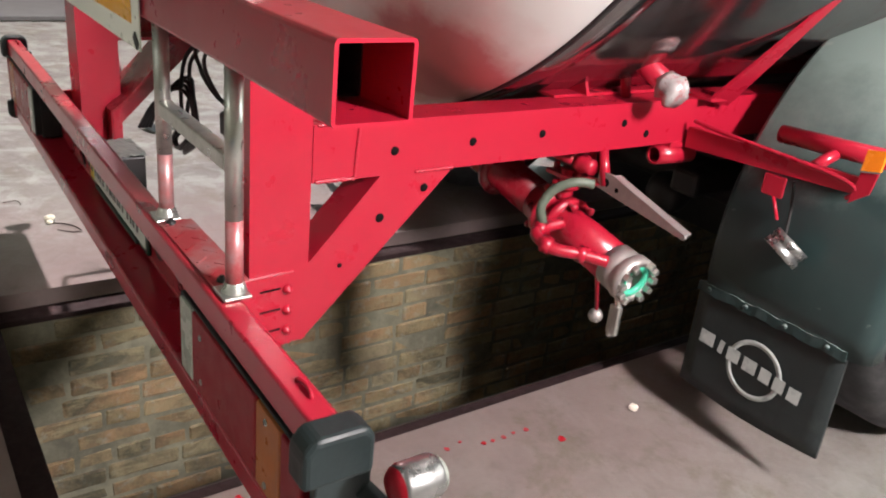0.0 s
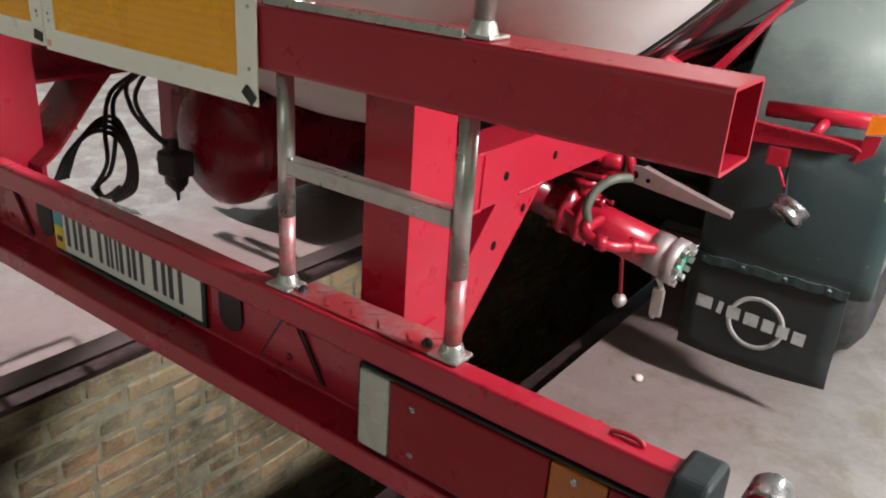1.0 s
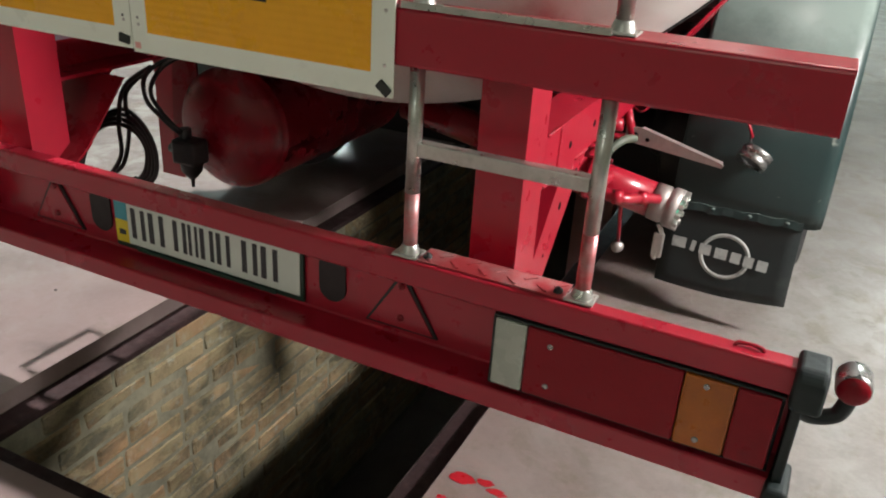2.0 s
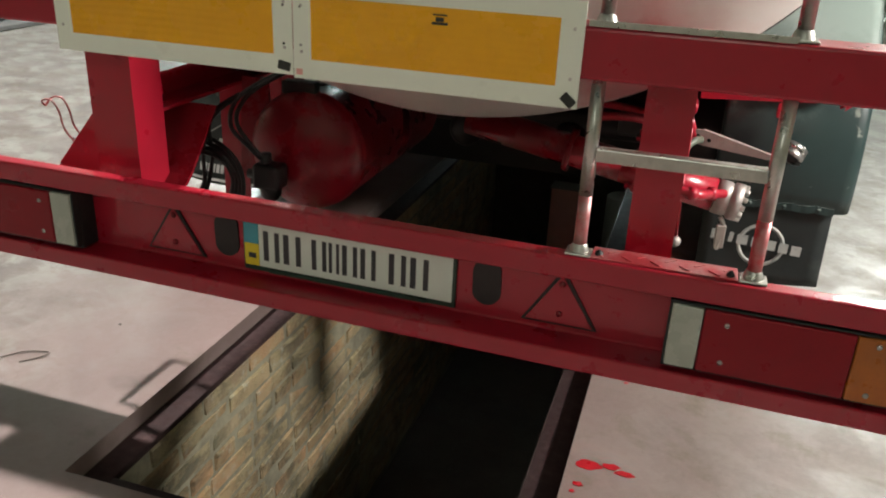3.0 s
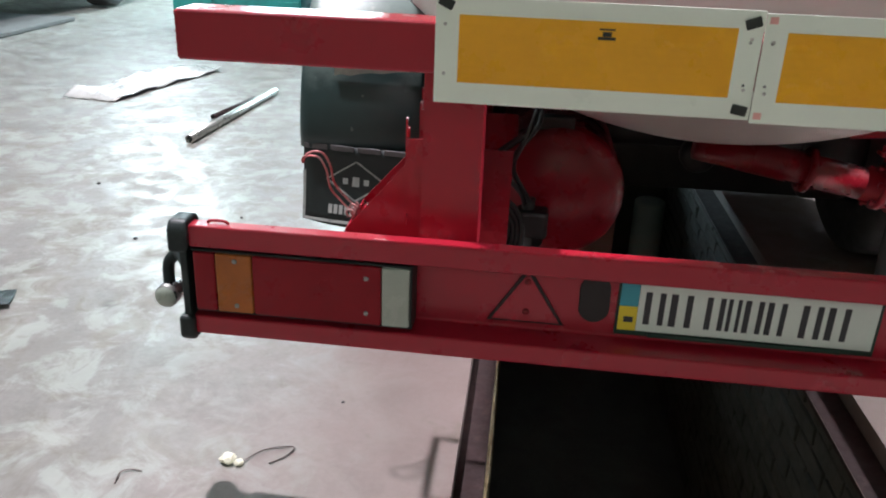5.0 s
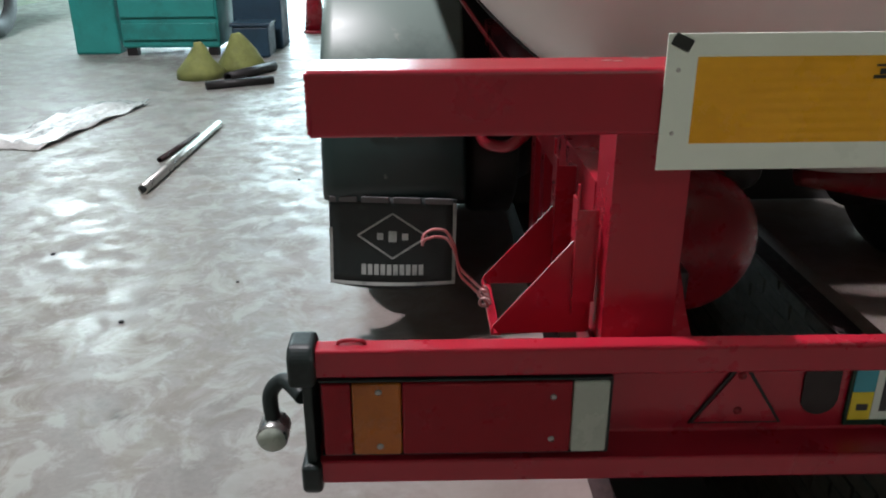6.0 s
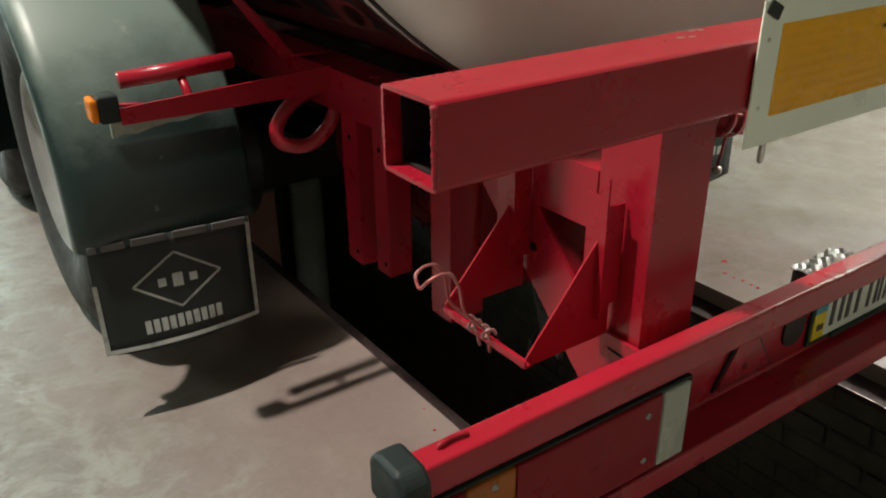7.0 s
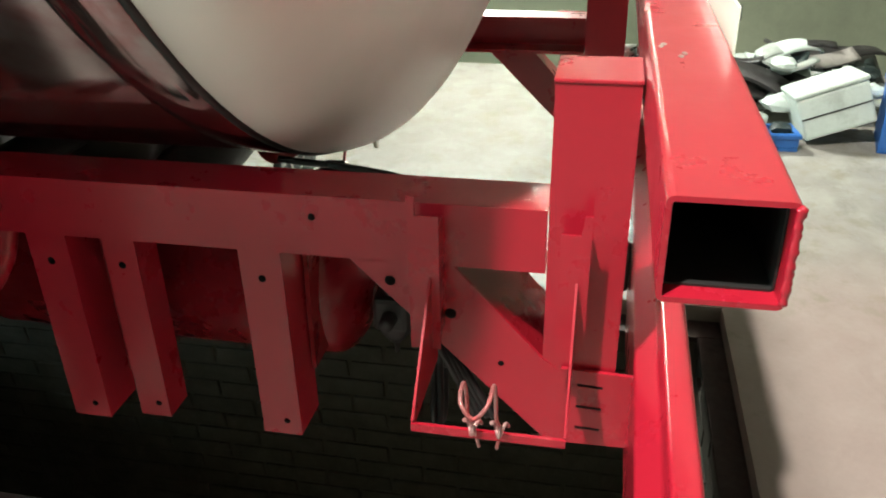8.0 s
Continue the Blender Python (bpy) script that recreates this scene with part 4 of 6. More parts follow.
for y, dy in ((0.440, 0.006), (0.478, -0.006)):
    sweep(bm, [(-0.878, y + dy, 0.590), (-0.886, y, 0.632), (-0.905, y, 0.655), (-0.935, y, 0.690), (-0.945, y, 0.735), (-0.962, y, 0.764), (-0.985, y, 0.768)], 0.0028, 8)
sweep(bm, [(-0.985, 0.440, 0.768), (-1.002, 0.444, 0.760), (-1.006, 0.459, 0.745), (-1.002, 0.474, 0.760), (-0.985, 0.478, 0.768)], 0.0028, 8)
for y in (0.44, 0.478):
    sweep(bm, [(-0.888 + 0.010 * math.cos(a), y - 0.01 + 0.003 * a, 0.632 + 0.010 * math.sin(a)) for a in [k * 0.7 for k in range(12)]], 0.003, 6)
part("wire_clip", bm, GALV_RED, pocket, "bent spring wire clip, patchily painted red")

# air reservoir
bm = mesh()
prof = [(0, 0)] + [(0.07 - 0.07 * math.cos(a), 0.183 * math.sin(a)) for a in [math.pi / 2 * k / 14 for k in range(1, 15)]]
prof += [(0.09, 0.183), (0.094, 0.186), (0.10, 0.183), (0.80, 0.183), (0.87, 0.0)]
turned(bm, (-0.392, 0.735, 0.590), (0, 1, 0), prof, 40)
air = t_part("air_reservoir", bm, RED_DUSTY_SHADED, "dusty red air reservoir with a domed end")
bm = mesh()
box(bm, -0.47, -0.36, 0.80, 0.84, 0.76, 0.80, 0.006)
part("mount_bracket", bm, DARK, air)

# brake valve and hose bundle beside the reservoir
bm = mesh()
box(bm, -0.500, -0.415, 0.655, 0.725, 0.500, 0.575, 0.010)
turned(bm, (-0.455, 0.69, 0.502), (0, 0, -1), [(0, 0.034), (0.025, 0.030), (0.045, 0.014), (0.052, 0.006), (0.075, 0.005), (0.075, 0)], 14)
turned(bm, (-0.470, 0.69, 0.574), (0, 0, 1), [(0, 0.018), (0.03, 0.018), (0.03, 0)], 12)
turned(bm, (-0.499, 0.69, 0.535), (-1, 0, 0), [(0, 0.016), (0.03, 0.014), (0.03, 0)], 12)
valve_b = t_part("brake_valve", bm, CABLE, "black brake valve with a bundle of looped air hoses")
hose_paths = [
    [(-0.47, 0.69, 0.59), (-0.475, 0.65, 0.62), (-0.515, 0.62, 0.70), (-0.50, 0.62, 0.76), (-0.46, 0.66, 0.81), (-0.45, 0.9, 0.83)],
    [(-0.48, 0.69, 0.58), (-0.49, 0.64, 0.63), (-0.53, 0.61, 0.70), (-0.49, 0.60, 0.79), (-0.46, 0.80, 0.83)],
    [(-0.49, 0.60, 0.795), (-0.575, 0.58, 0.73), (-0.60, 0.57, 0.63), (-0.605, 0.57, 0.53), (-0.655, 0.56, 0.455), (-0.675, 0.56, 0.435), (-0.62, 0.56, 0.425), (-0.555, 0.57, 0.47)],
    [(-0.50, 0.62, 0.79), (-0.59, 0.60, 0.71), (-0.585, 0.59, 0.60), (-0.61, 0.58, 0.50), (-0.665, 0.57, 0.445), (-0.63, 0.57, 0.418), (-0.56, 0.58, 0.455)],
]
for k in range(4):
    d = 0.011 * k
    hose_paths.append([(-0.69, 0.46 + d, 0.48), (-0.685, 0.50 + d, 0.55 + d * 0.6), (-0.655, 0.55 + d, 0.605 + d), (-0.60, 0.57 + d, 0.622 + d), (-0.545 + d, 0.58, 0.602 + d * 0.6), (-0.515 + d, 0.58, 0.553), (-0.535 + d, 0.58, 0.485 - d * 0.4), (-0.60, 0.575, 0.428 - d * 0.5)])
for pts in hose_paths:
    bm = mesh()
    sweep(bm, pts, 0.0065, 8)
    part("air_hose", bm, CABLE, valve_b, "looped black air hose")
bm = mesh()
prism(bm, [(-0.620, 0.49), (-0.550, 0.49), (-0.505, 0.64), (-0.515, 0.80), (-0.60, 0.80), (-0.615, 0.62)], "y", 0.800, 0.808)
t_part("valve_bracket", bm, RED_DUSTY_SHADED, "dusty red sheet bracket by the reservoir")

# dark sheet across chassis between first two axles, added to block gate light
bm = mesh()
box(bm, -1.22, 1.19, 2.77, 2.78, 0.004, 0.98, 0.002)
t_part("light_baffle", bm, DARK, "black sheet added across the chassis to block gate light")

# cross members, axles, wheels
def cross_member(y, z0, z1):
    bm = mesh()
    box(bm, -0.60, 0.62, y, y + 0.10, z0, z1, 0.006)
    t_part("cross_member", bm, RED_DUSTY_SHADED, "darker red chassis cross member")


cross_member(2.6, 0.72, 0.84)
cross_member(3.9, 0.72, 0.84)
for y in (2.12, 3.43, 4.74):
    bm = mesh()
    rod(bm, (-0.80, y, 0.46), (0.83, y, 0.46), 0.065, 20)
    ax = t_part("axle", bm, DARK, "black greasy axle tube")
    for s in (-1, 1):
        bm = mesh()
        turned(bm, (s * 0.84 + 0.015, y, 0.46), (-s, 0, 0), [(0, 0), (0, 0.235), (0.02, 0.245), (0.16, 0.245), (0.18, 0.20), (0.20, 0.12), (0.24, 0.10), (0.24, 0)], 28)
        part("brake_drum", bm, DARK, ax)
        bm = mesh()
        box(bm, s * 0.50 - 0.05, s * 0.50 + 0.05, y - 0.42, y + 0.42, 0.52, 0.60, 0.015)
        part("trailing_arm", bm, DARK, ax)
    for x in (-0.36, 0.38):
        bm = mesh()
        turned(bm, (x, y + 0.26, 0.50), (0, 0, 1), [(0, 0), (0, 0.10), (0.03, 0.115), (0.09, 0.105), (0.12, 0.118), (0.21, 0.11), (0.24, 0.09), (0.24, 0)], 20)
        part("air_bellows", bm, RUBBER, ax)
        bm = mesh()
        turned(bm, (x * 0.6, y - 0.18, 0.40), (0, 1, 0), [(0, 0), (0, 0.055), (0.03, 0.075), (0.08, 0.075), (0.11, 0.05), (0.14, 0.05), (0.14, 0)], 18)
        part("brake_chamber", bm, DARK, ax)


def wheel(x, y, s):
    bm = mesh()
    w = 0.185
    turned(bm, (x - s * w, y, 0.515), (s, 0, 0), [(0.03, 0.30), (0.0, 0.36), (0.0, 0.45), (0.03, 0.50), (0.07, 0.514), (0.185, 0.516), (0.30, 0.514), (0.34, 0.50), (0.37, 0.45), (0.37, 0.36), (0.34, 0.29), (0.30, 0.285), (0.06, 0.285), (0.03, 0.30)], 48)
    tyre = t_part("wheel", bm, TYRE, "black truck tyre on a silver rim")
    bm = mesh()
    turned(bm, (x + s * 0.14, y, 0.515), (s, 0, 0), [(-0.25, 0.28), (0.02, 0.285), (0.03, 0.27), (-0.02, 0.24), (-0.08, 0.18), (-0.06, 0.10), (0.0, 0.09), (0.02, 0.0)], 32)
    part("rim", bm, RIM, tyre)


for y in (2.12, 3.43, 4.74):
    wheel(-1.08, y, -1)
    wheel(1.045, y, 1)


# mudguards: rolled shells with a turned lip, and their flaps
def mudguard(xa, xb, cy, cz, R, a0, a1, s, skirt=0.03):
    """Quarter shell over the wheel from angle a0 to a1 (0 = rearmost, 90 = top)."""
    bm = mesh()
    n = 40
    outer = xb if s > 0 else xa
    inner = xa if s > 0 else xb
    prof = [(inner, -skirt), (inner, 0.0), (inner + s * 0.012, 0.006), (outer - s * 0.045, 0.006), (outer - s * 0.02, 0.0), (outer - s * 0.004, -0.014), (outer, -0.035), (outer, -0.055),
            (outer - s * 0.005, -0.055), (outer - s * 0.006, -0.036), (outer - s * 0.03, -0.008), (inner + s * 0.012, -0.002), (inner + s * 0.005, -skirt)]
    rows = []
    for k in range(n + 1):
        a = radians(a0 + (a1 - a0) * k / n)
        rows.append([bm.verts.new((x, cy - (R + d) * math.cos(a), cz + (R + d) * math.sin(a))) for x, d in prof])
    m = len(prof)
    for A, B in zip(rows, rows[1:]):
        for i in range(m):
            bm.faces.new((A[i], B[i], B[(i + 1) % m], A[(i + 1) % m])).smooth = True
    bm.faces.new(rows[0])
    bm.faces.new(rows[-1][::-1])
    return t_part("mudguard", bm, GUARD, "dusty black moulded plastic mudguard")


# off-side guard's inner skirt is deepened, unseen, to block lamplight to the pit
mudguard(0.815, 1.262, 2.12, 0.52, 0.66, -10, 190, 1, 0.13)
mudguard(-1.320, -0.866, 2.105, 0.510, 0.64, -3, 190, -1)
for y in (3.43, 4.74):
    mudguard(0.815, 1.262, y, 0.52, 0.63, 5, 175, 1)
    mudguard(-1.320, -0.866, y, 0.51, 0.63, 5, 175, -1)


def sagging_sheet(bm, M, w, h, t, bow):
    """A rubber sheet hung from its upper edge; bow: metres by which its foot curls."""
    nx, nz = 10, 8
    g = []
    for side in (0, 1):
        rows = []
        for j in range(nz + 1):
            v = j / nz
            rows.append([bm.verts.new(M @ Vector(((i / nx - 0.5) * w, -t * side + bow * v * v * math.cos((i / nx - 0.4) * 2.2), -h * v - 0.012 * v * math.sin(i / nx * 3.1)))) for i in range(nx + 1)])
        g.append(rows)
    for side in (0, 1):
        for j in range(nz):
            for i in range(nx):
                f = bm.faces.new((g[side][j][i], g[side][j][i + 1], g[side][j + 1][i + 1], g[side][j + 1][i]))
                f.smooth = True
    for j in range(nz):
        for i in (0, nx):
            bm.faces.new((g[0][j][i], g[0][j + 1][i], g[1][j + 1][i], g[1][j][i]))
    for i in range(nx):
        for j in (0, nz):
            bm.faces.new((g[0][j][i], g[0][j][i + 1], g[1][j][i + 1], g[1][j][i]))
    return g


def bar2(bm, p, q, w, y):
    """A flat stroke from p to q in the x-z plane."""
    p, q = Vector(p), Vector(q)
    d = (q - p).normalized()
    n = Vector((-d.y, d.x)) * w / 2
    prism(bm, [tuple(p + n), tuple(q + n), tuple(q - n), tuple(p - n)], "y", y, y + 0.0008)


# off-side flap: a ring with a plain bar across
ME = pose(1.005, 1.478, 0.408, 0, -1.0, 0)
bm = mesh()
sagging_sheet(bm, ME, 0.41, 0.278, 0.008, -0.004)
flap_e = t_part("mudflap", bm, FLAP, "black rubber mudflap with a worn white ring mark")
bm = mesh()
turned(bm, (0, -0.0147, -0.148), (0, -1, 0), [(0, 0.0655), (0.0008, 0.0655), (0.0008, 0.0785), (0, 0.0785), (0, 0.0655)], 48)
part("ring_mark", bm, PRINT, flap_e, "worn white ring", ME)
for k, (x, wd) in enumerate(((-0.145, 0.044), (-0.100, 0.014), (-0.062, 0.036), (-0.012, 0.038), (0.034, 0.030), (0.074, 0.030), (0.116, 0.032))):
    bm = mesh()
    bar2(bm, (x - wd / 2, -0.126 - 0.010 * k * 0.45), (x + wd / 2, -0.128 - 0.010 * k * 0.45), 0.036, -0.0170)
    part("plain_bar", bm, PRINT, flap_e, "", ME)
bm = mesh()
wavy_strip(bm, -0.206, 0.206, -0.019, -0.009, -0.012, 0.014, 0.0022)
part("clamp_strip", bm, GUARD, flap_e, "dented clamp strip", ME)
for k in range(4):
    bm = mesh()
    turned(bm, (-0.17 + 0.11 * k, -0.019, 0.002), (0, -1, 0), [(0, 0.007), (0.005, 0.006), (0.005, 0)], 8)
    part("bolt", bm, GUARD, flap_e, "", ME)

# near-side flap: white edging, diamond mark and plain bars
MW = pose(-1.098, 1.462, 0.487, 0, 1.0, -4)
bm = mesh()
sagging_sheet(bm, MW, 0.405, 0.285, 0.008, -0.045)
flap_w = t_part("mudflap", bm, FLAP, "black rubber mudflap with white edging and a diamond mark, curling at its foot")


def on_flap(x, v):
    """Depth of the curled near-side flap's face at a height below its top."""
    q = min(1, max(0, v / 0.285))
    return -0.008 - 0.045 * q * q * math.cos((x / 0.405 + 0.1) * 2.2)


def stroke(bm, p, q, w, n=6):
    p, q = Vector(p), Vector(q)
    d = (q - p).normalized()
    nn = Vector((-d.y, d.x)) * w / 2
    ra = []
    for k in range(n + 1):
        c = p.lerp(q, k / n)
        ra.append([bm.verts.new((a.x, on_flap(a.x, -a.y) - 0.0015, a.y)) for a in (c + nn, c - nn)])
    for A, B in zip(ra, ra[1:]):
        bm.faces.new((A[0], B[0], B[1], A[1]))


bm = mesh()
for p, q in (((-0.199, -0.10), (-0.197, -0.283)), ((-0.197, -0.279), (0.199, -0.279)), ((0.197, -0.283), (0.197, -0.012))):
    stroke(bm, p, q, 0.011, 12)
part("white_edging", bm, PRINT, flap_w, "white edging", MW)
bm = mesh()
D = [(-0.112, -0.125), (0.0, -0.052), (0.112, -0.125), (0.0, -0.198)]
for p, q in zip(D, D[1:] + D[:1]):
    stroke(bm, p, q, 0.006)
part("diamond_mark", bm, PRINT, flap_w, "white diamond outline", MW)
for x, h, wd in ((-0.040, 0.022, 0.020), (0.0, 0.036, 0.026), (0.040, 0.022, 0.020)):
    bm = mesh()
    stroke(bm, (x - wd / 2, -0.127), (x + wd / 2, -0.127), h)
    part("plain_bar", bm, PRINT, flap_w, "", MW)
for k in range(10):
    bm = mesh()
    stroke(bm, (-0.100 + 0.0205 * k, -0.234), (-0.085 + 0.0205 * k, -0.234), 0.034)
    part("plain_bar", bm, PRINT, flap_w, "", MW)
for k in range(4):
    bm = mesh()
    box(bm, -0.200 + 0.101 * k, -0.112 + 0.101 * k, -0.014, -0.006, -0.016, 0.004, 0.003)
    part("clamp_strip", bm, PRIMER, flap_w, "dull grey clamp strip", MW)

# near-side marker arm
bm = mesh()
prism(bm, [(-0.70, 0.820), (-1.202, 0.824), (-1.202, 0.860), (-0.70, 0.882)], "y", 1.290, 1.297)
prism(bm, [(-0.70, 0.820), (-1.202, 0.824), (-1.202, 0.830), (-0.70, 0.826)], "y", 1.2975, 1.316)
arm_w = t_part("marker_arm", bm, RED, "red-painted arm with a grab bar, a marker lamp and its cable")
bm = mesh()
rod(bm, (-1.178, 1.36, 0.903), (-0.920, 1.36, 0.913), 0.019, 20)
rod(bm, (-1.045, 1.36, 0.900), (-1.040, 1.31, 0.835), 0.0105, 12)
part("grab_bar", bm, RED, arm_w)
bm = mesh()
box(bm, -1.242, -1.200, 1.292, 1.350, 0.830, 0.889, 0.005)
part("marker_lamp", bm, RUBBER, arm_w)
bm = mesh()
box(bm, -1.259, -1.2425, 1.295, 1.347, 0.834, 0.885, 0.006)
part("orange_lens", bm, ORANGE, arm_w, "orange marker lens")
bm = mesh()
sweep(bm, [(-1.202, 1.325, 0.861), (-1.14, 1.303, 0.855), (-1.055, 1.298, 0.830), (-0.95, 1.300, 0.824), (-0.82, 1.303, 0.833), (-0.715, 1.308, 0.848)], 0.005, 8)
part("cable", bm, RED, arm_w, "cable painted red")
bm = mesh()
prism(bm, [(-1.185, 0.742), (-1.160, 0.748), (-1.128, 0.744), (-1.092, 0.753), (-1.050, 0.758), (-1.010, 0.756), (-0.968, 0.764), (-0.905, 0.769), (-0.890, 0.778), (-0.900, 0.790), (-1.185, 0.796)], "y", 1.482, 1.496)
part("mount_plate", bm, surface("pale_green_grey_plastic", (0.34, 0.38, 0.33), 0.6, 0, 0.2, 20, 90, 0.1), arm_w, "pale mounting plate")
bm = mesh()
sweep(bm, [(-0.71, 1.37, 0.81), (-0.775, 1.37, 0.785), (-0.825, 1.36, 0.735), (-0.82, 1.345, 0.695), (-0.76, 1.325, 0.685), (-0.71, 1.315, 0.72), (-0.68, 1.315, 0.77)], 0.018, 12)
t_part("hitch_loop", bm, RED, "heavy red-painted steel loop under the rail")

# off-side marker arm
bm = mesh()
prism(bm, [(0.715, 0.762), (1.15, 0.790), (1.15, 0.826), (0.715, 0.812)], "y", 1.372, 1.379)
box(bm, 0.72, 1.15, 1.3795, 1.405, 0.806, 0.812, 0, pose(0, 0, 0, 0, 0, 0))
arm_e = t_part("marker_arm", bm, RED, "bent red-painted arm with a grab bar and an orange marker", pose(0.012, 0, 0))
bm = mesh()
rod(bm, (0.905, 1.46, 0.842), (1.20, 1.46, 0.858), 0.021, 20)
rod(bm, (1.05, 1.46, 0.845), (1.035, 1.40, 0.812), 0.013, 12)
part("grab_bar", bm, RED, arm_e)
bm = mesh()
prism(bm, [(1.150, 0.842), (1.188, 0.850), (1.190, 0.892), (1.152, 0.886)], "y", 1.362, 1.370)
part("orange_lens", bm, ORANGE, arm_e, "orange marker lens")
bm = mesh()
prism(bm, [(1.142, 0.770), (1.178, 0.800), (1.185, 0.845), (1.150, 0.838)], "y", 1.366, 1.3715)
part("lamp_plate", bm, RED, arm_e)
bm = mesh()
box(bm, 0.950, 1.002, 1.362, 1.366, 0.728, 0.776, 0.004, None)
rod(bm, (0.982, 1.364, 0.729), (1.006, 1.362, 0.682), 0.004, 8)
part("hanging_tag", bm, RED, arm_e, "small red plate with a pin")
bm = mesh()
sweep(bm, [(0.73, 1.37, 0.83), (0.82, 1.365, 0.826), (0.95, 1.366, 0.822), (1.10, 1.368, 0.815), (1.15, 1.37, 0.80), (1.13, 1.38, 0.775)], 0.005, 8)
part("cable", bm, RED, arm_e)

# struts from the off-side rail to the tank, capped pipe and stub
def tank_strut(s, z):
    """A tapered plate that leans out from the rail along the tank's flank."""
    bm = mesh()
    a, b = Vector((0.735 * s, 1.42, z)), Vector((0.955 * s, 1.50, z + 0.30))
    across, thick = Vector((0.0, 1, -0.2)).normalized(), Vector((0.006 * s, 0, -0.004))
    pts = [a - across * 0.01, a + across * 0.065, b + across * 0.012, b - across * 0.006]
    lo, hi = [bm.verts.new(p) for p in pts], [bm.verts.new(p + thick) for p in pts]
    bm.faces.new(lo)
    bm.faces.new(hi[::-1])
    for k in range(4):
        bm.faces.new((lo[k], hi[k], hi[(k + 1) % 4], lo[(k + 1) % 4]))
    x0, x1 = sorted((0.64 * s, 0.75 * s))
    box(bm, x0, x1, 1.40, 1.49, z - 0.0005, z + 0.006)
    t_part("tank_strut", bm, RED, "tapered red-painted strut plate between rail and tank")


tank_strut(1, 0.877)
tank_strut(-1, 0.889)
bm = mesh()
rod(bm, (0.58, 1.20, 1.015), (0.792, 1.198, 0.925), 0.025, 20)
rod(bm, (0.64, 1.20, 0.985), (0.66, 1.205, 0.875), 0.012, 12)
vent = t_part("vent_pipe", bm, RED, "red vent pipe with a silver cap wrapped in film")
bm = mesh()
turned(bm, (0.778, 1.198, 0.931), Vector((0.212, 0, -0.09)), [(-0.012, 0), (-0.012, 0.027), (0.004, 0.032), (0.012, 0.029), (0.020, 0.034), (0.034, 0.033), (0.044, 0.029), (0.047, 0)], 24)
for v_ in bm.verts:
    v_.co += Vector((1, 1, 1)) * 0.006 * noise.noise(v_.co * 70)
part("cap", bm, surface("paint_specked_film", (0.40, 0.36, 0.35), 0.35, 0.2, 0.15, 20, 90, 0.2, (0.36, 0.06, 0.07), (0.48, 0.60), 22), vent, "dull silver cap wrapped in film")
bm = mesh()
pipe(bm, (0.700, 1.298, 0.740), (0.702, 1.425, 0.736), 0.024, 0.018, 20)
box(bm, 0.685, 0.718, 1.33, 1.40, 0.757, 0.772, 0.002)
t_part("pipe_stub", bm, RED, "open red pipe stub under the rail")
bm = mesh()
box(bm, 0.57, 0.64, 1.0, 1.35, 0.877, 0.884, 0.001)
prism(bm, [(0.60, 0.884), (0.66, 0.884), (0.64, 0.93), (0.61, 0.93)], "y", 1.08, 1.088)
t_part("rail_bracket", bm, RED, "small red bracket on the rail")

# junction box with crumpled silver tape behind the bumper
bm = mesh()
box(bm, -0.215, -0.07, 0.236, 0.310, 0.47, 0.587, 0.005)
jb = t_part("junction_box", bm, DARK, "black junction box behind the bumper with crumpled grey tape")
bm = mesh()
rr = random.Random(8)
g = [[bm.verts.new((-0.220 + 0.155 * i / 12, 0.234 + 0.078 * j / 8, 0.589 + 0.008 * abs(noise.noise(Vector((i * 0.7, j * 0.7, 3)))) + rr.uniform(0, 0.004))) for j in range(9)] for i in range(13)]
for i in range(12):
    for j in range(8):
        bm.faces.new((g[i][j], g[i + 1][j], g[i + 1][j + 1], g[i][j + 1]))
tape = part("silver_tape", bm, GREY_SHEET, jb, "crumpled dull silver tape")
tape.modifiers.new("thickness", "SOLIDIFY").thickness = 0.002

# discharge pipe, butterfly valve and coupling
P0, P1 = Vector((0.03, 1.12, 0.672)), Vector((0.81, 1.10, 0.533))
dv = (P1 - P0).normalized()
bm = mesh()
rod(bm, P0.lerp(P1, 0.641), P1, 0.050, 28)
turned(bm, P0.lerp(P1, 0.70), dv, [(0, 0.050), (0, 0.068), (0.018, 0.068), (0.020, 0.056), (0.048, 0.056), (0.050, 0.068), (0.068, 0.068), (0.068, 0.050)], 28)
disch = t_part("discharge_pipe", bm, RED, "red discharge pipe with valve, lever and hose coupling")
bm = mesh()
rod(bm, P0, P0.lerp(P1, 0.64), 0.050, 28)
turned(bm, P0.lerp(P1, 0.42), dv, [(0, 0.050), (0, 0.070), (0.016, 0.070), (0.016, 0.050)], 28)
# darker red puts the under-tank shade into this inner length of pipe
part("feed_pipe", bm, RED_DUSTY_SHADED, disch, "feed pipe under the tank, darker red to stand for shade")
for k in range(6):
    bm = mesh()
    a = 2 * math.pi * k / 6 + 0.3
    o, s_, u_ = frame_at(P0.lerp(P1, 0.70), dv)
    c = o + (s_ * math.cos(a) + u_ * math.sin(a)) * 0.061
    rod(bm, c - dv * 0.012, c + dv * 0.086, 0.006, 6)
    turned(bm, c - dv * 0.012, -dv, [(0, 0.010), (0.008, 0.010), (0.008, 0)], 6)
    turned(bm, c + dv * 0.084, dv, [(0, 0.010), (0.008, 0.010), (0.008, 0)], 6)
    part("flange_bolt", bm, RED, disch)
bm = mesh()
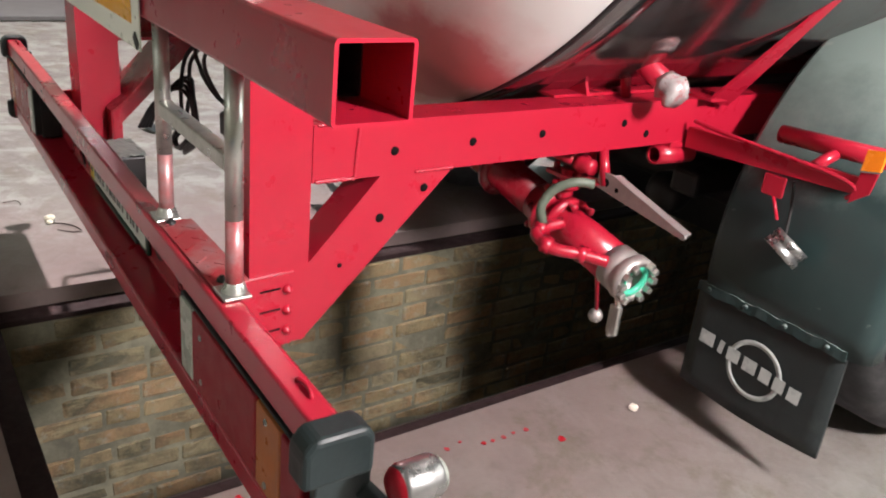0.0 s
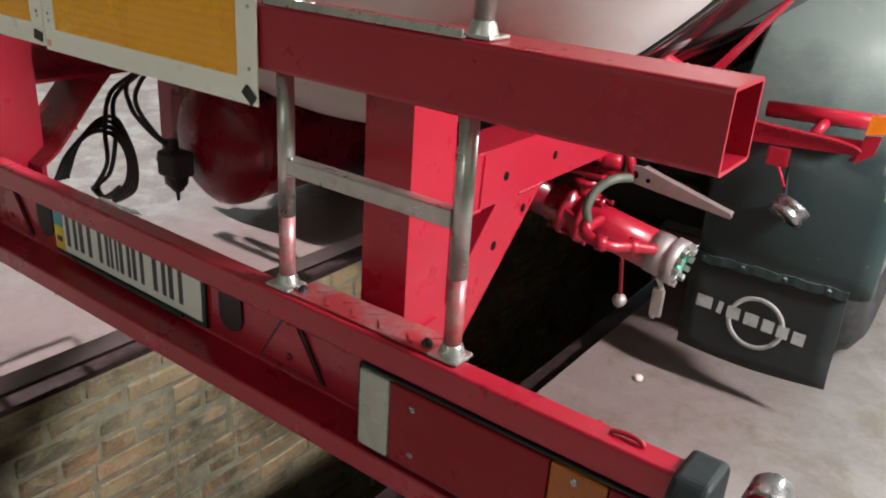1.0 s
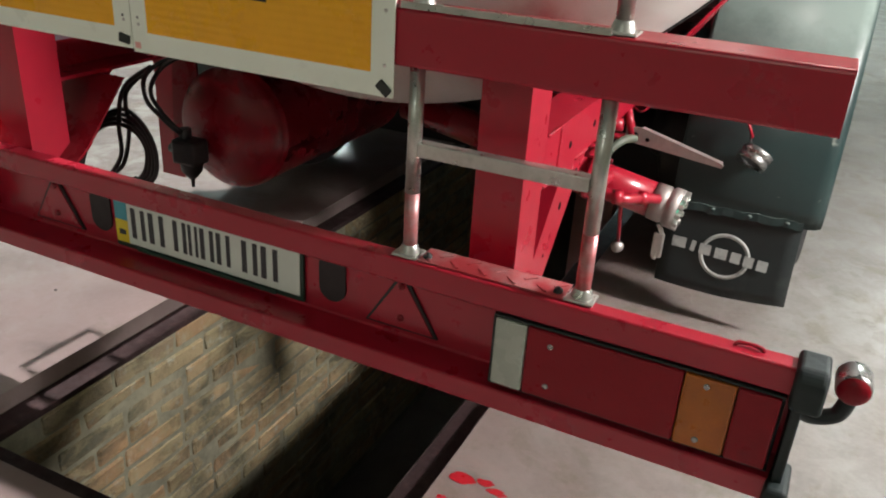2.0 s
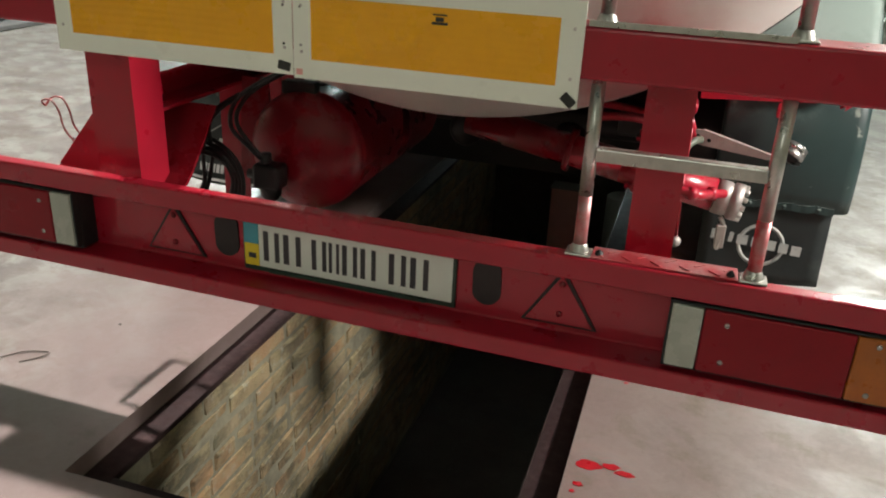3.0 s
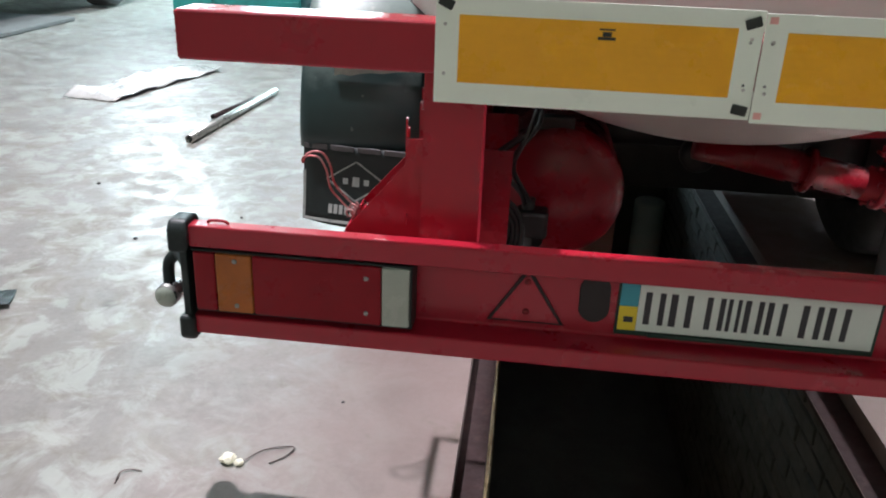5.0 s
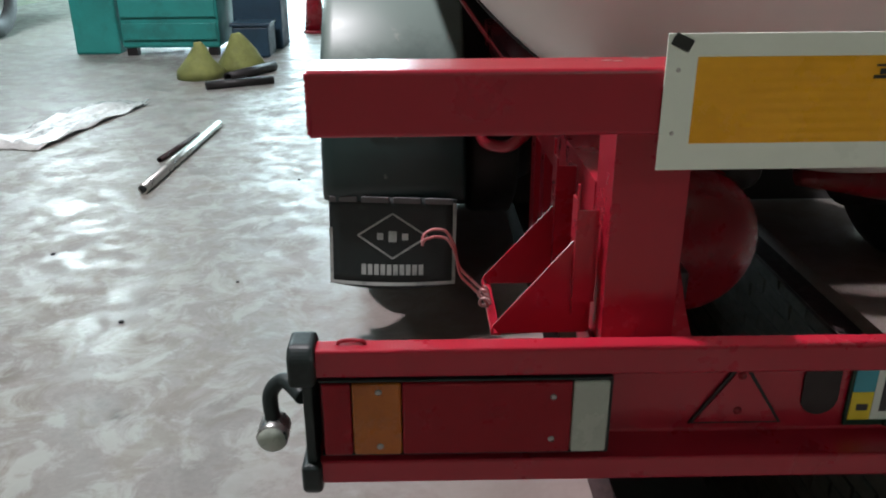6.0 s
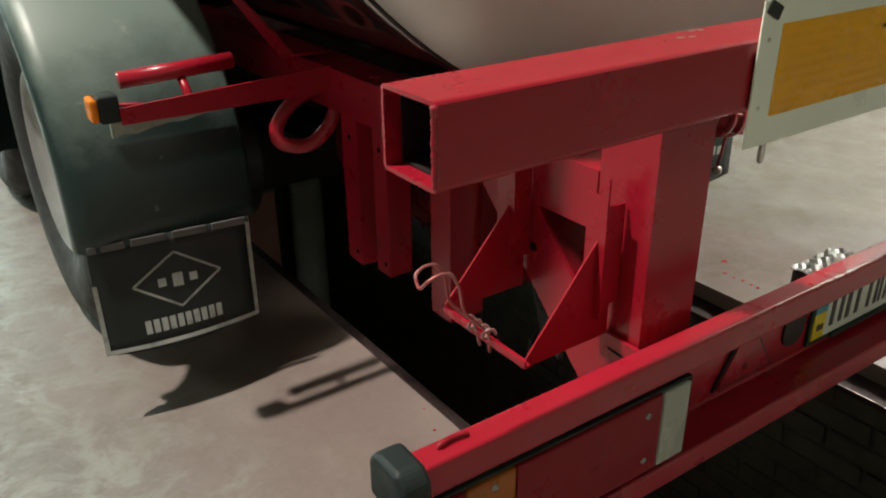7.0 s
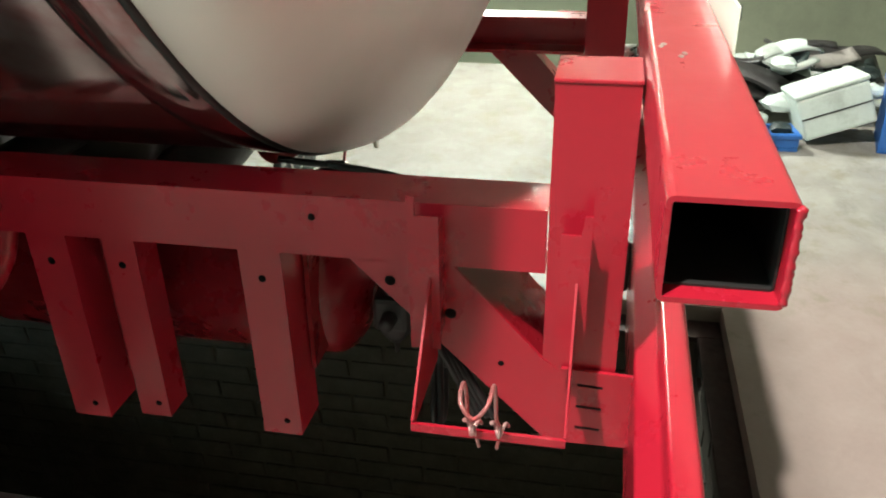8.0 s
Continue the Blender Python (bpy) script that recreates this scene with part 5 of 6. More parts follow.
turned(bm, P1, dv, [(0.004, 0.045), (0.004, 0.0525), (0.040, 0.0535), (0.044, 0.050), (0.048, 0.050), (0.052, 0.057), (0.078, 0.057), (0.078, 0.041), (0.01, 0.039)], 32)
part("coupling", bm, ALU, disch, "cast aluminium hose coupling with lugs")
o, s_, u_ = frame_at(P1 + dv * 0.078, dv)
for k in range(12):
    if k in (3, 9):
        continue
    a = 2 * math.pi * k / 12
    c = o + (s_ * math.cos(a) + u_ * math.sin(a)) * 0.048
    M = Matrix((( *s_, 0), (*u_, 0), (*dv, 0), (0, 0, 0, 1))).transposed()
    M.translation = c
    bm = mesh()
    box(bm, -0.008, 0.008, -0.007, 0.007, -0.004, 0.014, 0.002, M @ pose(0, 0, 0, 0, 0, math.degrees(a)))
    part("coupling_lug", bm, STEEL, disch)
bm = mesh()
turned(bm, P1 + dv * 0.066, dv, [(0, 0.028), (0, 0.0405), (0.010, 0.0405), (0.010, 0.028), (0, 0.028)], 28)
part("seal", bm, SEAL, disch, "green rubber seal")
bm = mesh()
turned(bm, P1 + dv * 0.035, dv, [(0, 0.0385), (0.001, 0.0), ], 24)
part("closed_disc", bm, ALU, disch)
bm = mesh()
c = P1 + dv * 0.03 - Vector((0, 0, 0.060))
sweep(bm, [c, c + Vector((0.014, 0, -0.03)), c + Vector((0.010, -0.003, -0.075)), c + Vector((0.004, -0.004, -0.105))], 0.007, 8)
box(bm, c.x - 0.006, c.x + 0.024, c.y - 0.009, c.y + 0.005, c.z - 0.100, c.z - 0.025, 0.004)
part("cam_lever", bm, STEEL, disch, "bright coupling cam lever")
bm = mesh()
rod(bm, (0.715, 1.14, 0.56), (0.722, 1.178, 0.352), 0.0055, 10)
part("drain_rod", bm, RED, disch)
bm = mesh()
turned(bm, (0.722, 1.178, 0.356), (0, 0, -1), [(0, 0)] + [(0.019 - 0.019 * math.cos(a), 0.019 * math.sin(a)) for a in [math.pi * k / 10 for k in range(1, 10)]] + [(0.038, 0)], 16)
part("ball_knob", bm, ALU, disch, "dull metal ball knob")
# valve spindle, long lever
V = P0.lerp(P1, 0.745)
bm = mesh()
rod(bm, V, V + Vector((0.01, 0.0, 0.13)), 0.020, 16)
turned(bm, V + Vector((0.006, 0, 0.085)), (0, 0, 1), [(0, 0.02), (0, 0.036), (0.012, 0.036), (0.012, 0.02)], 12)
box(bm, V.x - 0.05, V.x + 0.055, V.y - 0.022, V.y + 0.022, V.z + 0.105, V.z + 0.117, 0.003)
for dx in (-0.036, 0.044):
    rod(bm, (V.x + dx, V.y, V.z + 0.10), (V.x + dx, V.y, V.z + 0.135), 0.008, 6)
part("valve_head", bm, RED, disch)
bm = mesh()
L0, L1 = Vector((0.722, 1.118, 0.702)), Vector((0.972, 1.122, 0.658))
w0, w1 = 0.020, 0.006
prism(bm, [(L0.x - 0.015, L0.z - w0), (L0.x + 0.05, L0.z - w0 - 0.008), (L1.x, L1.z - w1), (L1.x + 0.004, L1.z), (L1.x, L1.z + w1), (L0.x + 0.03, L0.z + w0), (L0.x - 0.015, L0.z + w0)], "y", 1.112, 1.119)
prism(bm, [(L0.x + 0.03, L0.z + w0 - 0.004), (L1.x, L1.z + w1 - 0.004), (L1.x, L1.z + w1), (L0.x + 0.03, L0.z + w0)], "y", 1.1192, 1.136)
part("valve_lever", bm, ALU, disch, "long bright steel valve lever")
bm = mesh()
for dx, r in ((0.0, 0.010), (0.035, 0.006)):
    turned(bm, (L0.x + 0.012 + dx, 1.1118, L0.z - 0.002 - dx * 0.2), (0, -1, 0), [(0, r), (0.0004, r * 0.98), (0.0004, 0)], 12)
part("lever_hole", bm, HOLE, disch)
bm = mesh()
rod(bm, (0.735, 1.125, 0.69), V + Vector((0.01, 0, 0.12)), 0.010, 10)
rod(bm, (0.70, 1.12, 0.77), (0.728, 1.12, 0.69), 0.012, 10)
rod(bm, (0.67, 1.12, 0.765), (0.675, 1.12, 0.69), 0.010, 10)
turned(bm, (0.65, 1.10, 0.725), (1, 0, 0), [(0, 0), (0, 0.022), (0.02, 0.024), (0.03, 0.018), (0.05, 0.018), (0.05, 0)], 10)
part("lever_linkage", bm, RED, disch)
# bypass: elbow fittings and a short hose
bm = mesh()
sweep(bm, [(0.70, 1.03, 0.600), (0.692, 0.985, 0.592), (0.700, 0.952, 0.585), (0.735, 0.945, 0.578), (0.765, 0.955, 0.572), (0.800, 1.005, 0.566), (0.835, 1.05, 0.556)], 0.014, 12)
for p, q in (((0.693, 0.972, 0.59), 0.021), ((0.745, 0.947, 0.576), 0.020), ((0.80, 1.005, 0.566), 0.020)):
    turned(bm, p, (0.6, 0.3, -0.1), [(-0.012, 0), (-0.012, q), (0.012, q), (0.012, 0)], 6)
part("elbow_fitting", bm, RED, disch)
bm = mesh()
sweep(bm, [(0.693, 0.975, 0.606), (0.690, 0.965, 0.645), (0.700, 0.985, 0.685), (0.725, 1.02, 0.708), (0.745, 1.06, 0.706)], 0.011, 12)
part("short_hose", bm, HOSE_GREEN, disch, "grey-green rubber hose")
bm = mesh()
sweep(bm, [(0.45, 1.06, 0.74), (0.52, 1.03, 0.755), (0.60, 1.03, 0.752), (0.66, 1.07, 0.735)], 0.013, 10)
sweep(bm, [(0.40, 1.16, 0.76), (0.55, 1.15, 0.75), (0.64, 1.13, 0.72)], 0.012, 10)
part("air_line", bm, RED, disch)

# clamp ring hanging before the off-side mudguard
bm = mesh()
AX = Vector((0.36, 0.50, 0.74))
turned(bm, Vector((1.018, 1.405, 0.612)) - AX.normalized() * 0.02, AX, [(0, 0.037), (0, 0.046), (0.016, 0.046), (0.017, 0.042), (0.024, 0.042), (0.025, 0.046), (0.042, 0.046), (0.042, 0.037), (0, 0.037)], 28)
clampr = t_part("hose_cap", bm, CHROME, "bright steel hose cap ring", pose(0.014, 0, 0))
bm = mesh()
turned(bm, Vector((1.018, 1.405, 0.612)) - AX.normalized() * 0.02, AX, [(0.006, 0.0365), (0.007, 0.0)], 24)
sweep(bm, [(1.0, 1.42, 0.63), (0.99, 1.43, 0.70), (0.985, 1.42, 0.76)], 0.004, 6)
part("cap_disc", bm, DARK, clampr)

# ---- props standing in the pit ----
bm = mesh()
box(bm, -0.10, 0.15, 3.78, 3.90, -1.5, -0.425, 0.006)
prop = whole("pit_prop", bm, PINK, "square pinkish steel prop standing in the inspection pit", "prop")
bm = mesh()
box(bm, -0.106, 0.156, 3.773, 3.907, -0.4248, -0.410, 0.003)
part("head_plate", bm, GREY_SHEET, prop, "pale head plate")
bm = mesh()
turned(bm, (0.365, 3.82, -1.5), (0, 0, 1), [(0, 0), (0, 0.13), (0.02, 0.13), (0.03, 0.10), (1.065, 0.10), (1.075, 0.09), (1.075, 0)], 32)
whole("pit_prop", bm, WHITE_SHEET, "round grey steel prop standing in the inspection pit", "prop")


# ---- loose things about the floor ----
def lump(bm, c, r, seed, squash=0.6):
    out = bmesh.ops.create_icosphere(bm, subdivisions=2, radius=r)
    rr = random.Random(seed)
    for v in out["verts"]:
        n = noise.noise(v.co * (3.0 / r) * 0.5 + Vector((seed, 0, 0)))
        v.co *= 1 + 0.35 * n + rr.uniform(-0.06, 0.06)
        v.co.z *= squash
        v.co += Vector(c)


bm = mesh()
lump(bm, (0.742, 1.385, 0.010), 0.014, 3)
whole("foam_crumb", bm, CORK, "pale crumb of foam lying on the concrete floor", "debris")
bm = mesh()
lump(bm, (-1.175, 0.245, 0.012), 0.020, 5, 0.5)
lump(bm, (-1.145, 0.238, 0.008), 0.013, 6, 0.5)
scrap = whole("paper_scrap", bm, PAPER, "crumpled pale scrap tied to a wire on the floor", "debris")
bm = mesh()
sweep(bm, [(-1.14, 0.24, 0.006), (-1.10, 0.30, 0.005), (-1.03, 0.325, 0.005), (-1.035, 0.29, 0.004), (-1.07, 0.25, 0.004)], 0.0022, 6)
part("wire", bm, WIRE, scrap, "thin bent wire")


bm = mesh()
sweep(bm, [(-1.411, 0.119, 0.004), (-1.416, 0.160, 0.005), (-1.394, 0.175, 0.004), (-1.369, 0.174, 0.003)], 0.002, 6)
whole("wire_offcut", bm, WIRE, "short bent wire offcut lying on the floor", "wire")
rr = random.Random(31)
for x, y, r in ((-2.06, 1.58, 0.010), (-2.55, 2.21, 0.010), (-1.72, 1.9, 0.007), (-0.95, 0.55, 0.005), (1.1, 0.2, 0.007), (0.82, -0.35, 0.005), (-1.65, 3.2, 0.008)):
    bm = mesh()
    lump(bm, (x, y, r * 0.4), r, rr.randint(1, 99), 0.5)
    whole("grit_crumb", bm, DARK, "small dark crumb of dirt on the concrete floor", "debris", "crumbs on the floor")


def drip(x, y, r, seed, stretch=1.0):
    bm = mesh()
    rr = random.Random(seed)
    n = 14
    top = [bm.verts.new((x + r * stretch * rr.uniform(0.7, 1.2) * math.cos(2 * math.pi * k / n), y + r * rr.uniform(0.7, 1.2) * math.sin(2 * math.pi * k / n), 0.0015)) for k in range(n)]
    bm.faces.new(top)
    low = [bm.verts.new((v.co.x, v.co.y, 0.0)) for v in top]
    for k in range(n):
        bm.faces.new((top[k], top[(k + 1) % n], low[(k + 1) % n], low[k]))
    whole("paint_drip", bm, PAINT_SPOT, "spot of red paint dried on the concrete floor", "paint spot", "paint drips by the pit")


for k, (x, y, r, st) in enumerate(((0.60, 0.385, 0.020, 1.6), (0.655, 0.395, 0.013, 1.8), (0.69, 0.378, 0.012, 2.0), (0.585, 0.30, 0.009, 1.5), (0.575, 0.27, 0.006, 1.2),
                                   (0.671, 0.912, 0.007, 1), (0.674, 0.94, 0.006, 1), (0.675, 0.975, 0.008, 1), (0.672, 1.01, 0.006, 1), (0.676, 1.05, 0.008, 1), (0.75, 1.11, 0.011, 1), (0.649, 0.814, 0.007, 1), (0.640, 0.86, 0.005, 1),
                                   (-0.66, 0.93, 0.004, 1.2), (-0.63, 1.02, 0.003, 1))):
    drip(x, y, r, k, st)


def floor_pipe(p, q, r, mat, label):
    bm = mesh()
    pipe(bm, p, q, r, r * 0.75, 16)
    return whole("steel_pipe", bm, mat, label, "pipe")


floor_pipe((-2.415, 3.00, 0.026), (-2.34, 4.39, 0.026), 0.026, GALV, "grey steel pipe lying on the workshop floor")
floor_pipe((-2.495, 3.57, 0.016), (-2.415, 4.15, 0.016), 0.016, RUST, "thin rusty pipe lying beside a thicker one")
floor_pipe((-2.72, 5.66, 0.035), (-2.215, 5.90, 0.035), 0.035, DARK, "dark pipe on the floor before a heap of sacks")
floor_pipe((-2.60, 5.95, 0.045), (-2.31, 6.52, 0.045), 0.045, DARK, "dark pipe on the floor before a heap of sacks")


def crumpled(name, x, y, w, h, turn, seed, mat, label, cat, rise=0.05):
    bm = mesh()
    nx, ny = 22, 12
    M = pose(x, y, 0, 0, 0, turn)
    g = []
    for i in range(nx + 1):
        row = []
        for j in range(ny + 1):
            u, v = (i / nx - 0.5) * w, (j / ny - 0.5) * h
            n1 = noise.noise(Vector((u * 5 + seed, v * 5, seed)))
            n2 = noise.noise(Vector((u * 14, v * 14 + seed, 1)))
            edge = 1 + 0.25 * noise.noise(Vector((seed, u * 4, v * 4)))
            row.append(bm.verts.new(M @ Vector((u * edge, v * edge, 0.004 + rise * max(0, n1 + 0.2) + 0.3 * rise * abs(n2)))))
        g.append(row)
    for i in range(nx):
        for j in range(ny):
            bm.faces.new((g[i][j], g[i + 1][j], g[i + 1][j + 1], g[i][j + 1])).smooth = True
    ob = whole(name, bm, mat, label, cat)
    sol = ob.modifiers.new("thickness", "SOLIDIFY")
    sol.thickness = 0.002
    return ob


crumpled("plastic_film", -3.36, 4.52, 0.40, 1.30, -12, 3, FOIL, "crumpled white plastic film lying on the floor", "film", 0.07)
crumpled("dark_rag", -2.27, 0.97, 0.10, 0.14, 20, 7, RUBBER, "small dark rag on the floor", "rag", 0.03)

# teal cabinet, sacks, bins and barrier far down the aisle
bm = mesh()
box(bm, -3.95, -2.98, 7.42, 8.3, 0.08, 1.9, 0.02)
cab = whole("cabinet", bm, TEAL, "teal-painted slatted metal cabinet with open racks", "cabinet")
for k in range(8):
    bm = mesh()
    box(bm, -3.93, -3.00, 7.395, 7.418, 0.16 + 0.22 * k, 0.32 + 0.22 * k, 0.006)
    part("slat", bm, TEAL, cab)
for x in (-3.87, -3.06):
    bm = mesh()
    box(bm, x - 0.05, x + 0.05, 7.44, 7.54, 0, 0.08)
    part("foot", bm, DARK, cab)


def bin_box(x, y, z, w, d, h, mat, label):
    bm = mesh()
    box(bm, x - w / 2, x + w / 2, y - d / 2, y + d / 2, z, z + h, 0.02)
    b = whole("storage_box", bm, mat, label, "box", "boxes by the cabinet")
    bm = mesh()
    box(bm, x - w / 2 - 0.015, x + w / 2 + 0.015, y - d / 2 - 0.015, y + d / 2 + 0.015, z + h + 0.001, z + h + 0.03, 0.008)
    part("lid", bm, mat, b)


bin_box(-2.64, 7.46, 0, 0.36, 0.42, 0.30, NAVY, "dark blue metal box standing on the floor")
bin_box(-2.66, 8.05, 0, 0.50, 0.5, 0.72, NAVY, "tall dark blue metal box standing on the floor")
bin_box(-4.25, 7.8, 0, 0.45, 0.5, 0.75, TEAL, "small teal box beside the cabinet")
for x, y, r, h, sd in ((-2.90, 6.22, 0.20, 0.30, 2), (-2.62, 6.58, 0.21, 0.34, 9)):
    bm = mesh()
    turned(bm, (x, y, 0), (0, 0, 1), [(0, 0), (0, r), (0.06, r * 1.02), (h * 0.5, r * 0.62), (h * 0.85, r * 0.25), (h, 0.03), (h, 0)], 14)
    for v in bm.verts:
        if v.co.z > 0.01:
            v.co += Vector((1, 1, 0.6)) * 0.05 * noise.noise(v.co * 6 + Vector((sd, 0, 0)))
    whole("sack", bm, OLIVE, "slumped yellow-green sack on the floor", "sack", "sacks by the cabinet")
bm = mesh()
turned(bm, (-2.22, 9.12, 0), (0, 0, 1), [(0.031, 0), (0.031, 0.125), (0.35, 0.095), (0.7, 0.085), (1.5, 0.08), (1.5, 0)], 16)
bollard = whole("gate_bollard", bm, RED_DUSTY_SHADED, "dull red steel bollard by the gate", "bollard")
bm = mesh()
turned(bm, (-2.22, 9.12, 0), (0, 0, 1), [(0, 0), (0, 0.15), (0.03, 0.15), (0.03, 0)], 16)
part("foot_plate", bm, RED_DUSTY_SHADED, bollard)
bm = mesh()
sweep(bm, [(-2.12, 9.10, 0.10), (-1.95, 9.22, 0.03), (-1.81, 9.30, 0.018), (-1.42, 9.48, 0.018), (-1.0, 9.9, 0.018)], 0.018, 8)
whole("hose", bm, CABLE, "black hose lying on the floor by the gate", "hose")

# truck parked on the far side of the aisle
truck = thing("truck", "dark truck with grey wheels parked along the far wall", "truck", (-6.1, 8.5, 0))
bm = mesh()
box(bm, -0.9, 0.35, -6.5, 3.5, 0.75, 2.9, 0.04)
part("body", bm, NAVY, truck)
bm = mesh()
box(bm, -0.6, 0.30, -6.3, 3.4, 0.55, 0.75, 0.02)
part("chassis", bm, DARK, truck)
for y in (-4.9, -3.6, 0.3):
    bm = mesh()
    turned(bm, (0.05, y, 0.5), (1, 0, 0), [(0, 0.28), (-0.01, 0.45), (0.03, 0.49), (0.25, 0.49), (0.30, 0.45), (0.30, 0.30), (0.26, 0.27), (0, 0.28)], 36)
    tyre = part("wheel", bm, TYRE, truck)
    bm = mesh()
    turned(bm, (0.28, y, 0.5), (1, 0, 0), [(0, 0.28), (0.0, 0.25), (-0.07, 0.20), (-0.10, 0.12), (-0.04, 0.10), (-0.02, 0)], 24)
    part("rim", bm, RIM, tyre)
bm = mesh()
box(bm, -7.15, -5.55, -5.5, 7.4, 0.004, 0.05, 0.01)
whole("kerb", bm, ROOF, "low concrete kerb strip along the far wall", "kerb", kind="structure")

# scrap heap by the off-side wall
def panel(name, M, w, h, t, mat, label, cat, curve=0.0, group="scrap heap"):
    bm = mesh()
    nx = 10
    rows = []
    for side in (0, 1):
        r = []
        for i in range(nx + 1):
            u = i / nx - 0.5
            y = curve * (1 - 4 * u * u) + t * side
            r.append([bm.verts.new(M @ Vector((u * w, y, z))) for z in (0, h * 0.5, h)])
        rows.append(r)
    for side in (0, 1):
        for i in range(nx):
            for j in range(2):
                bm.faces.new((rows[side][i][j], rows[side][i + 1][j], rows[side][i + 1][j + 1], rows[side][i][j + 1])).smooth = True
    for i in range(nx):
        for j in (0, 2):
            bm.faces.new((rows[0][i][j], rows[0][i + 1][j], rows[1][i + 1][j], rows[1][i][j]))
    for i in (0, nx):
        for j in range(2):
            bm.faces.new((rows[0][i][j], rows[0][i][j + 1], rows[1][i][j + 1], rows[1][i][j]))
    return whole(name, bm, mat, label, cat, group)


def crate(x, y, z, w, d, h, turn, mat, label, tip=0):
    bm = mesh()
    M = pose(x, y, z, 0, tip, turn)
    t = 0.02
    for a in ((-w / 2, w / 2, -d / 2, d / 2, 0, t), (-w / 2, -w / 2 + t, -d / 2, d / 2, t, h), (w / 2 - t, w / 2, -d / 2, d / 2, t, h),
              (-w / 2 + t, w / 2 - t, -d / 2, -d / 2 + t, t, h), (-w / 2 + t, w / 2 - t, d / 2 - t, d / 2, t, h)):
        box(bm, *a, 0.004, M)
    ob = whole("crate", bm, mat, label, "crate", "scrap heap")
    bm = mesh()
    for a in ((-w / 2 - 0.008, w / 2 + 0.008, -d / 2 - 0.008, -d / 2 - 0.001), (-w / 2 - 0.008, w / 2 + 0.008, d / 2 + 0.001, d / 2 + 0.008),
              (-w / 2 - 0.008, -w / 2 - 0.001, -d / 2 - 0.0005, d / 2 + 0.0005), (w / 2 + 0.001, w / 2 + 0.008, -d / 2 - 0.0005, d / 2 + 0.0005)):
        box(bm, *a, h - 0.022, h - 0.004, 0.002, M)
    part("rim", bm, mat, ob)


crate(2.085, -0.505, 0.0, 0.16, 0.14, 0.085, 6, BLUE, "small blue plastic crate under the scrap heap")
crate(2.170, -1.090, 0.0, 0.30, 0.26, 0.30, -12, BLUE, "tall blue plastic crate beside the scrap heap")
# white appliance casing tipped against the heap
MB = pose(2.250, -0.775, 0.060, 8, 20, 94) @ Matrix.Scale(1.1, 4)
bm = mesh()
box(bm, -0.145, 0.145, -0.14, 0.14, 0, 0.180, 0.010, MB)
casing = whole("appliance_casing", bm, WHITE_SHEET, "dirty white appliance casing tipped on the scrap heap", "casing", "scrap heap")
bm = mesh()
box(bm, -0.150, 0.150, -0.146, 0.146, 0.182, 0.204, 0.008, MB)
part("lid", bm, WHITE_SHEET, casing)
bm = mesh()
box(bm, -0.140, 0.140, 0.1405, 0.144, 0.09, 0.096, 0, MB)
part("seam", bm, DARK, casing)
panel("scrap_sheet", pose(2.560, -0.520, 0.12, 66, 6, 84), 0.40, 0.17, 0.02, WHITE_SHEET, "bent pale body panel lying on the scrap heap", "panel", 0.04)
panel("scrap_sheet", pose(2.460, -0.350, 0.16, 78, -6, 64), 0.46, 0.14, 0.02, DARK, "black bumper piece on the scrap heap", "panel", 0.06)
panel("scrap_sheet", pose(2.740, -0.250, 0.02, 62, 0, 95), 0.46, 0.26, 0.02, DARK, "black plastic liner on the scrap heap", "panel", 0.05)
panel("scrap_sheet", pose(2.810, -1.000, 0.02, 52, -7, 110), 0.44, 0.30, 0.02, DARK, "black plastic arch liner on the scrap heap", "panel", 0.06)
# splinters of bumpers, trims and sheet piled over one another
rr = random.Random(77)
KINDS = ((DARK, "black plastic trim splinter on the scrap heap"), (WHITE_SHEET, "dirty white sheet offcut on the scrap heap"), (DARK, "black plastic trim splinter on the scrap heap"),
         (GREY_SHEET, "grey plastic splinter on the scrap heap"), (RUBBER, "torn black rubber strip on the scrap heap"), (ALU, "dull metal strip on the scrap heap"))
for k in range(34):
    lay = k / 34
    x, y = 2.36 + 0.45 * rr.random() + 0.12 * lay, -0.66 + (0.46 - 0.16 * lay) * rr.uniform(-1, 1)
    mat, label = KINDS[k % 6]
    panel("sheet_splinter", pose(x, y, 0.03 + 0.27 * lay, rr.uniform(58, 88), rr.uniform(-14, 14), 92 + rr.uniform(-35, 35)), rr.uniform(0.14, 0.38), rr.uniform(0.05, 0.14), 0.012, mat, label, "scrap", rr.uniform(-0.05, 0.06))
for k, (x, y, z, r) in enumerate(((2.300, -0.420, 0.05, 0.07), (2.480, -0.250, 0.05, 0.06), (2.560, -0.570, 0.26, 0.07), (2.680, -1.000, 0.20, 0.07), (2.400, -0.560, 0.12, 0.09), (2.085, -0.505, 0.085, 0.055), (2.360, -0.960, 0.20, 0.06))):
    bm = mesh()
    lump(bm, (x, y, z), r, 20 + k, 0.6)
    whole("rag", bm, (WHITE_SHEET, RUBBER)[k % 2], "bundled rag stuffed among the scrap", "rag", "scrap heap")
for k, (p, q) in enumerate((((2.480, -0.250, 0.02), (3.080, -0.900, 0.26)), ((2.530, -1.200, 0.05), (3.080, -0.550, 0.27)))):
    bm = mesh()
    rod(bm, p, q, 0.012, 8)
    whole("metal_bar", bm, (RUST, DARK)[k], "thin metal bar lying across the scrap heap", "bar", "scrap heap")
